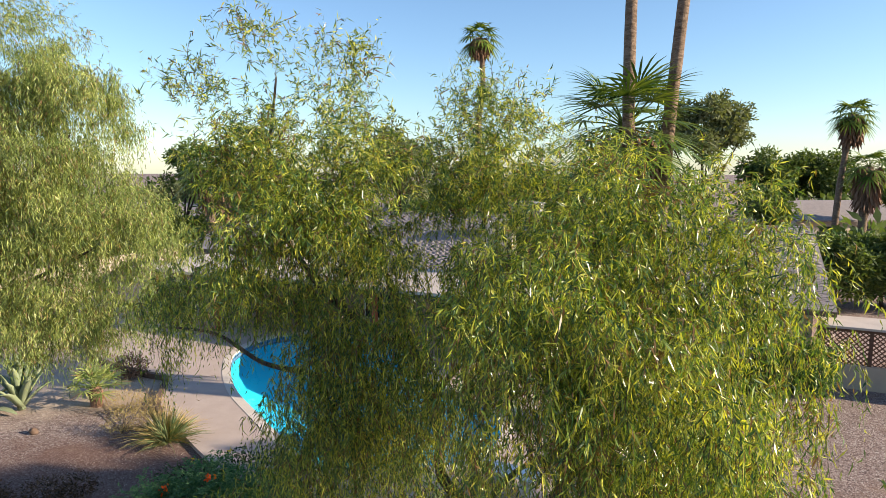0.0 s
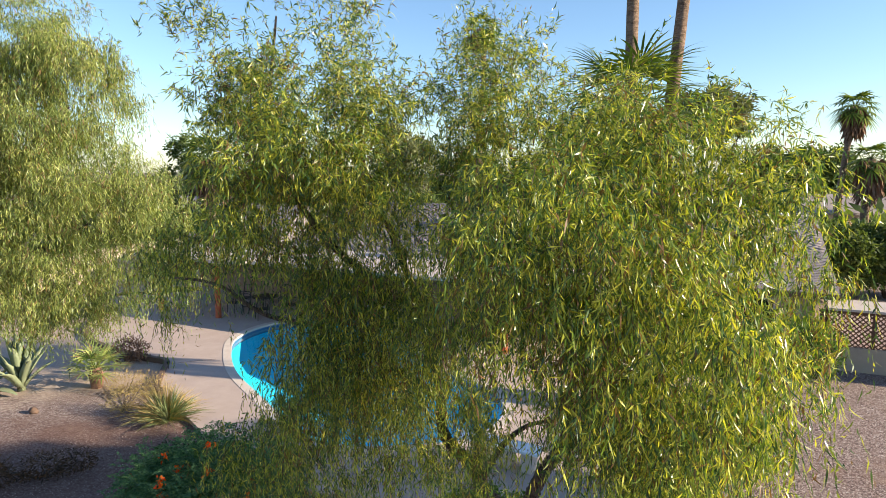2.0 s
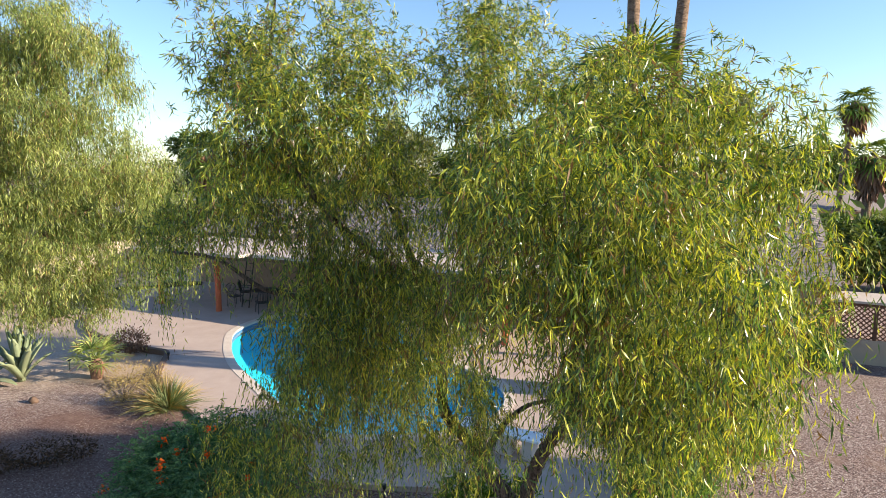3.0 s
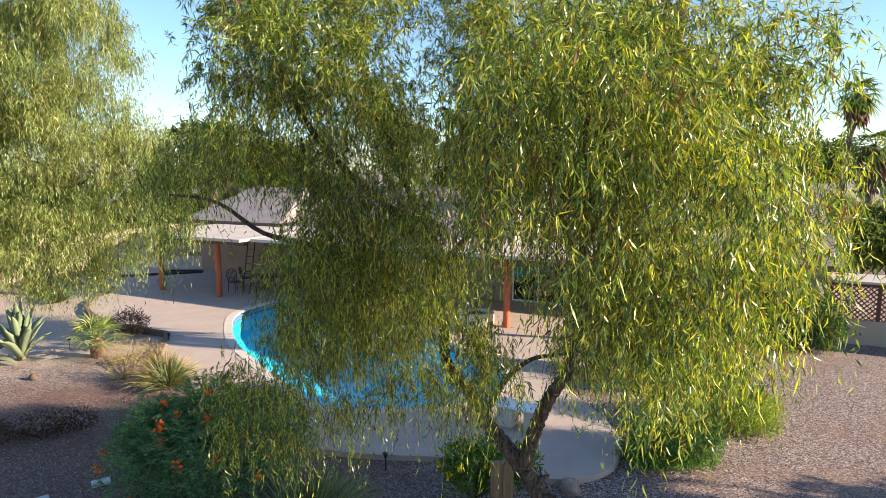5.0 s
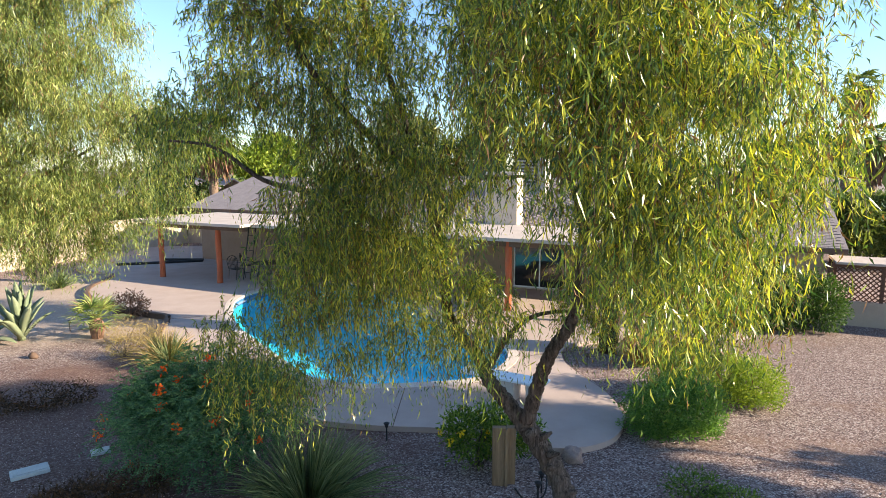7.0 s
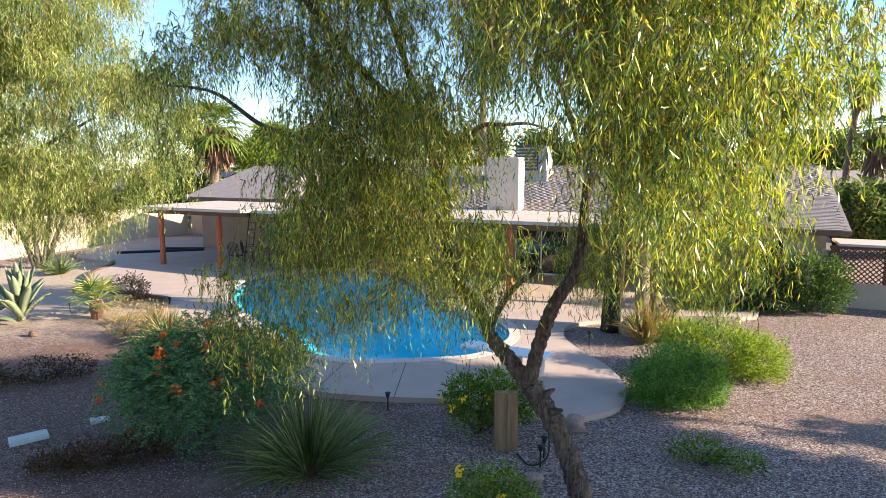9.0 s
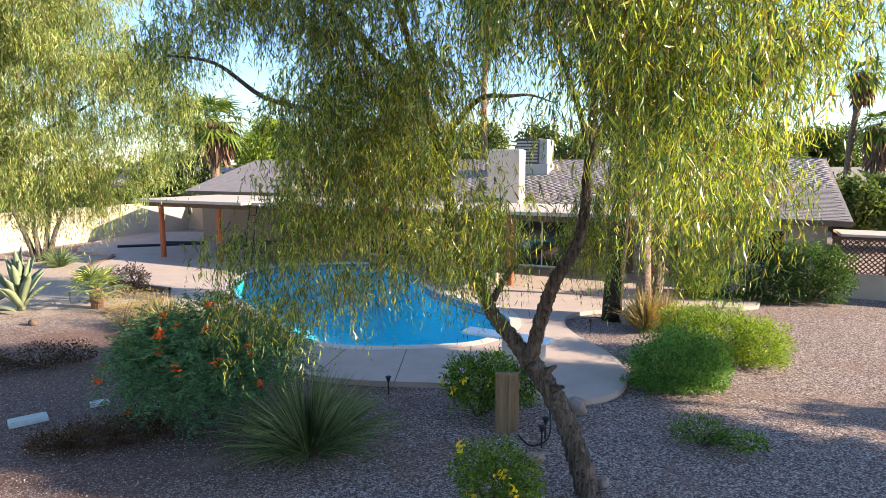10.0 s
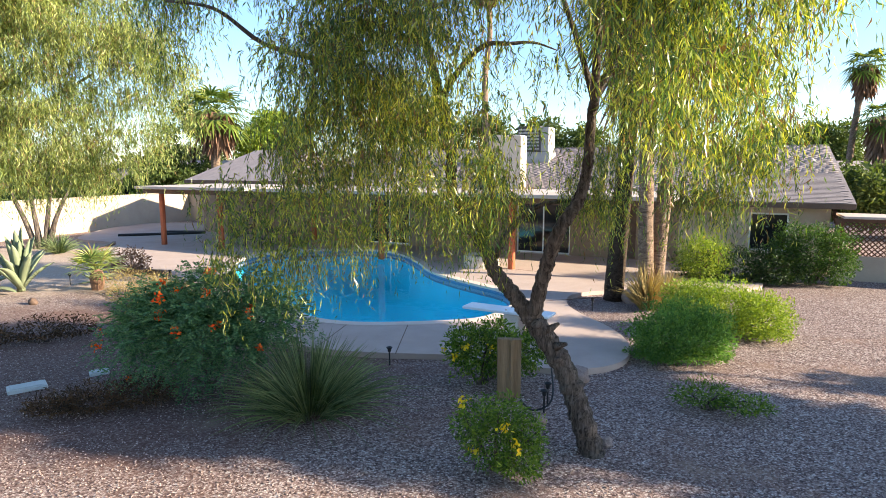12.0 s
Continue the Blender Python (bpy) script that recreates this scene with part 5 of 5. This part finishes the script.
def path_light(at, h=0.36):
    p = thing("path_light", "small black garden path light on a stake", "garden light", (*at, GZ), group="path lights")
    part("stake", tube(bmesh.new(), [(0, 0, -0.05), (0, 0, h - 0.08)], 0.014, 6), M_IRON, p)
    part("hood", tube(bmesh.new(), [(0, 0, h - 0.1), (0, 0, h - 0.06), (0, 0, h - 0.02), (0, 0, h)], [0.03, 0.035, 0.06, 0.015], 10), M_IRON, p)
    return p


first = path_light((-1.13, 10.72))
for at in ((-8.85, 18.9), (3.55, 15.0), (1.35, 8.6), (1.45, 8.9), (-11.6, 18.2)):
    copy_thing(first, pose(*at, GZ))
lid = thing("valve_box_lid", "pale rectangular irrigation box lid on gravel", "box lid", (-6.9, 9.45, GZ + 0.02), 40)
part("frame", boxed(-0.27, 0.27, -0.16, 0.16, -0.05, 0.04, 0.012), M_SLAB, lid)
part("cover", boxed(-0.23, 0.23, -0.12, 0.12, 0.04, 0.055, 0.006), M_SLAB, lid)
lid2 = thing("valve_box_lid", "small pale irrigation box lid under a shrub", "box lid", (-6.15, 10.2, GZ + 0.02), 35)
part("frame", boxed(-0.15, 0.15, -0.11, 0.11, -0.05, 0.03, 0.012), M_SLAB, lid2)
part("cover", boxed(-0.12, 0.12, -0.08, 0.08, 0.03, 0.042, 0.006), M_SLAB, lid2)
hs = thing("garden_hose", "thin black irrigation hose lying in loops", "hose")
part("coil", tube(bmesh.new(), smooth_path([(1.05, 9.0, GZ + 0.02), (1.2, 8.6, GZ + 0.03), (1.45, 8.55, 0.1), (1.55, 9.2, 0.35), (1.6, 9.9, 0.4)], 6), 0.014, 6), M_HOSE, hs)
pp = thing("drain_pipe", "long black pipe lying on the shaded paving", "pipe")
part("length", tube(bmesh.new(), [(-16.6, 30.2, 0.06), (-14.6, 30.9, 0.06), (-12.8, 31.6, 0.06)], 0.07, 8), M_HOSE, pp)
pp2 = thing("drain_pipe", "short black pipe lying on the shaded paving", "pipe")
part("length", tube(bmesh.new(), [(-15.2, 31.9, 0.06), (-12.9, 31.9, 0.06)], 0.07, 8), M_HOSE, pp2)


def boulder(label, at, r, seed, stone=M_ROCK):
    bm = bmesh.new()
    bmesh.ops.create_icosphere(bm, subdivisions=3, radius=1.0)
    for v in bm.verts:
        n = noise.noise(v.co * 1.6 + Vector((seed, 0, 0))) * 0.35 + noise.noise(v.co * 4 + Vector((0, seed, 0))) * 0.1
        v.co = Vector((v.co.x * r[0], v.co.y * r[1], v.co.z * r[2])) * (1 + n)
    ob = part("boulder", bm, stone, None, smooth=True)
    ob.matrix_world = pose(*at, 0, 0, seed * 40)
    return tagged(ob, label, "boulder", "garden boulders")


boulder("grey-brown boulder beside the palms", (4.95, 16.0, 0.05), (0.38, 0.3, 0.3), 1)
boulder("flat brown boulder beside the shrub", (6.0, 15.4, 0.0), (0.4, 0.3, 0.22), 2)
boulder("small reddish stone at the deck's edge", (2.15, 9.95, -0.02), (0.2, 0.16, 0.16), 3)
boulder("small dark lava stone on gravel", (-10.95, 15.55, -0.05), (0.13, 0.1, 0.1), 4, M_FASCIA)
boulder("pale stone by the irrigation hose", (1.2, 8.15, -0.05), (0.13, 0.1, 0.09), 5)
boulder("small stone by the tree's foot", (2.0, 7.55, -0.07), (0.1, 0.08, 0.07), 6)


# ---- patio furniture ----
def iron_chair(at, turn):
    c = thing("patio_chair", "black wrought-iron patio chair under the patio roof", "chair", at, turn, "patio chairs")
    part("seat", boxed(-0.25, 0.25, -0.24, 0.24, 0.43, 0.46, 0.012), M_IRON, c)
    for x in (-0.23, 0.23):
        for y in (-0.22, 0.22):
            part("leg", tube(bmesh.new(), [(x * 1.1, y * 1.1, 0), (x, y, 0.44)], 0.016, 6), M_IRON, c)
    back = part("backrest", tube(bmesh.new(), smooth_path([(-0.24, 0.23, 0.45), (-0.27, 0.3, 0.85), (0, 0.33, 1.0), (0.27, 0.3, 0.85), (0.24, 0.23, 0.45)], 5), 0.016, 6), M_IRON, c)
    for k in range(7):
        x = -0.2 + k * 0.0667
        part("back_bar", tube(bmesh.new(), [(x, 0.235, 0.46), (x * 1.08, 0.31, 0.95 - abs(x) * 0.4)], 0.011, 5), M_IRON, back)
    for x in (-0.26, 0.26):
        part("armrest", tube(bmesh.new(), smooth_path([(x, -0.2, 0.44), (x, -0.18, 0.66), (x, 0.26, 0.68)], 4), 0.014, 5), M_IRON, c)
    return c


pc = tuple(HM @ Vector((-11.7, 1.2, 0)))
chair = iron_chair((*(HM @ Vector((-12.9, 0.6, 0)))[:2], 0), 60)
for u, w, a in ((-13.2, 1.6, 100), (-11.6, 2.4, 0), (-10.4, 1.4, -80), (-10.9, 0.1, -150)):
    q = HM @ Vector((u, w, 0))
    copy_thing(chair, pose(q.x, q.y, 0, 0, 0, a))
tb = thing("patio_table", "black wrought-iron patio table", "table", pc)
part("tabletop", tube(bmesh.new(), [(0, 0, 0.7), (0, 0, 0.73)], 0.6, 24), M_IRON, tb)
for k in range(4):
    a = k * math.tau / 4 + 0.5
    part("leg", tube(bmesh.new(), [(0.45 * math.cos(a), 0.45 * math.sin(a), 0), (0.3 * math.cos(a), 0.3 * math.sin(a), 0.7)], 0.02, 6), M_IRON, tb)
lad = thing("ladder", "dark metal ladder leaning at the patio roof", "ladder", tuple(HM @ Vector((-12.25, 0.5, 0))), -25)
for x in (-0.2, 0.2):
    part("rail", tube(bmesh.new(), [(x, 0, 0), (x, 0.5, 2.45)], 0.025, 6), M_IRON, lad)
for k in range(7):
    part("rung", tube(bmesh.new(), [(-0.2, 0.065 * (k + 1), 0.32 * (k + 1)), (0.2, 0.065 * (k + 1), 0.32 * (k + 1))], 0.016, 6), M_IRON, lad)

# ---- street beyond ----
road = part("road", boxed(-70, 60, 63, 70, -0.2, -0.09), M_ASPHALT)
tagged(road, "grey asphalt street beyond the plots", "road", kind="structure")
car = thing("parked_car", "grey-blue parked car on the far street", "car", (-29.0, 61.0, GZ), 8)
bm = bmesh.new()
prof = [(-2.2, 0.35), (-2.2, 0.8), (-1.5, 0.95), (-0.8, 1.42), (0.7, 1.45), (1.4, 1.0), (2.15, 0.85), (2.2, 0.35)]
for y in (-0.85, 0.85):
    bm.faces.new([bm.verts.new((x, y * (0.85 if z > 1.2 else 1), z)) for x, z in prof])
bm.verts.ensure_lookup_table()
for i in range(len(prof)):
    bm.faces.new((bm.verts[i - 1 if i else 7], bm.verts[i], bm.verts[i + 8], bm.verts[(i - 1 if i else 7) + 8]))
part("body", bm, M_CARPAINT, car)
for x in (-1.35, 1.35):
    for y in (-0.85, 0.72):
        part("wheel", tube(bmesh.new(), [(x, y, 0.33), (x, y + 0.13, 0.33)], 0.33, 16), M_HOSE, car)
part("side_window", boxed(-0.9, 0.8, -0.81, -0.78, 0.98, 1.32, 0.01), M_GLASS, car)


def far_house(at, turn, w, d, h):
    f = thing("neighbour_house", "low tan neighbouring house behind trees", "house", at, turn, "neighbouring houses")
    part("wall", boxed(-w / 2, w / 2, 0, d, -0.2, h), M_STUCCO, f)
    bm = bmesh.new()
    roof_plane(bm, [(-w / 2 - 0.4, -0.5, h), (w / 2 + 0.4, -0.5, h), (w / 2 + 0.4, d / 2, h + 1.5), (-w / 2 - 0.4, d / 2, h + 1.5)])
    part("roof", bm, M_SHINGLE, f)
    bm = bmesh.new()
    roof_plane(bm, [(w / 2 + 0.4, d + 0.5, h), (-w / 2 - 0.4, d + 0.5, h), (-w / 2 - 0.4, d / 2, h + 1.5), (w / 2 + 0.4, d / 2, h + 1.5)])
    part("roof", bm, M_SHINGLE, f)
    for k in range(3):
        part("window", boxed(-w * 0.3 + k * w * 0.3 - 0.6, -w * 0.3 + k * w * 0.3 + 0.6, -0.03, 0.02, 0.9, 2.0), M_GLASS, f)


far_house((-24.0, 50.0, 0), -10, 9, 8, 2.5)
far_house((38.0, 54.0, 0), 5, 14, 9, 2.6)

# ---- roof shingles: the nearest as single pieces, the rest joined ----
slope = math.degrees(math.atan(RISE))
SW, SH = 0.33, 0.148
runs = 8.17
me = bpy.data.meshes.new("shingle")
bm = bmesh.new()
vs = [bm.verts.new(c) for c in ((0.004, 0, 0.003), (SW - 0.004, 0, 0.003), (SW - 0.004, SH + 0.03, 0.002), (0.004, SH + 0.03, 0.002),
                               (0.004, 0, 0.02), (SW - 0.004, 0, 0.02), (SW - 0.004, SH + 0.03, 0.006), (0.004, SH + 0.03, 0.006))]
for q in ((4, 5, 6, 7), (0, 1, 5, 4), (1, 2, 6, 5), (3, 0, 4, 7)):
    bm.faces.new([vs[i] for i in q])
bm.to_mesh(me)
bm.free()
me.materials.append(M_SHINGLE)
cs, sn = math.cos(radians(slope)), math.sin(radians(slope))
unitv = np.array([v.co[:] for v in me.vertices])
unitf = np.array([(4, 5, 6, 7), (0, 1, 5, 4), (1, 2, 6, 5), (3, 0, 4, 7)])
vv, ff, k = [], [], 0
for row in range(int(runs / SH)):
    x = -13.35 + (row % 2) * SW * 0.5 - (row % 3) * 0.04
    while x < 10.28 - SW:
        near = row < 25 and x > 6.3
        if near:
            ob = new("shingle", me)
            ob.parent = main_roof
            ob.matrix_local = Matrix.Translation((x, EAVE + row * SH * cs, 2.322 + row * SH * sn)) @ pose(0, 0, 0, slope, 0, 0)
        else:
            w = unitv.copy()
            w[:, 2] += rng.uniform(0, 0.003)
            y = EAVE + row * SH * cs + w[:, 1] * cs - w[:, 2] * sn
            z = 2.322 + row * SH * sn + w[:, 1] * sn + w[:, 2] * cs
            vv.append(np.stack([w[:, 0] + x, y, z], 1))
            ff.append(unitf + k)
            k += 8
        x += SW
part("shingle_rest", np_mesh("shingle_rest", np.concatenate(vv), np.concatenate(ff)), M_SHINGLE, main_roof, kind="stuff")

# ---- loose gravel ----
n = 46000
gx, gy = rng.uniform(-9, 10, n), 5.2 + 11 * rng.random(n) ** 1.6
DK = np.array(DECK)


def inside(px, py, poly):
    hit = np.zeros(len(px), bool)
    for i in range(len(poly)):
        (x1, y1), (x2, y2) = poly[i - 1], poly[i]
        c = (y1 > py) != (y2 > py)
        hit ^= c & (px < (x2 - x1) * (py - y1) / (y2 - y1 + 1e-12) + x1)
    return hit


keep = ~inside(gx, gy, offset_path(DECK, 0.05))
gx, gy = gx[keep], gy[keep]
n = len(gx)
octa = np.array([(1, 0, 0), (0, 1, 0), (-1, 0, 0), (0, -1, 0), (0, 0, 0.7), (0, 0, -0.7)], float)
sz = rng.uniform(0.006, 0.016, (n, 1, 1))
ang = rng.uniform(0, 6.28, n)
o = octa[None] * sz * rng.uniform(0.6, 1.3, (n, 6, 1))
c, s = np.cos(ang)[:, None], np.sin(ang)[:, None]
v = np.stack([o[..., 0] * c - o[..., 1] * s + gx[:, None], o[..., 0] * s + o[..., 1] * c + gy[:, None], o[..., 2] + GZ + 0.006], -1).reshape(-1, 3)
tri = np.array([(0, 1, 4), (1, 2, 4), (2, 3, 4), (3, 0, 4), (1, 0, 5), (2, 1, 5), (3, 2, 5), (0, 3, 5)])
f = (np.arange(n)[:, None, None] * 6 + tri).reshape(-1, 3)
tagged(part("gravel", np_mesh("gravel", v, f), M_PEBBLE), "loose pink and grey gravel stones", "gravel", kind="stuff")
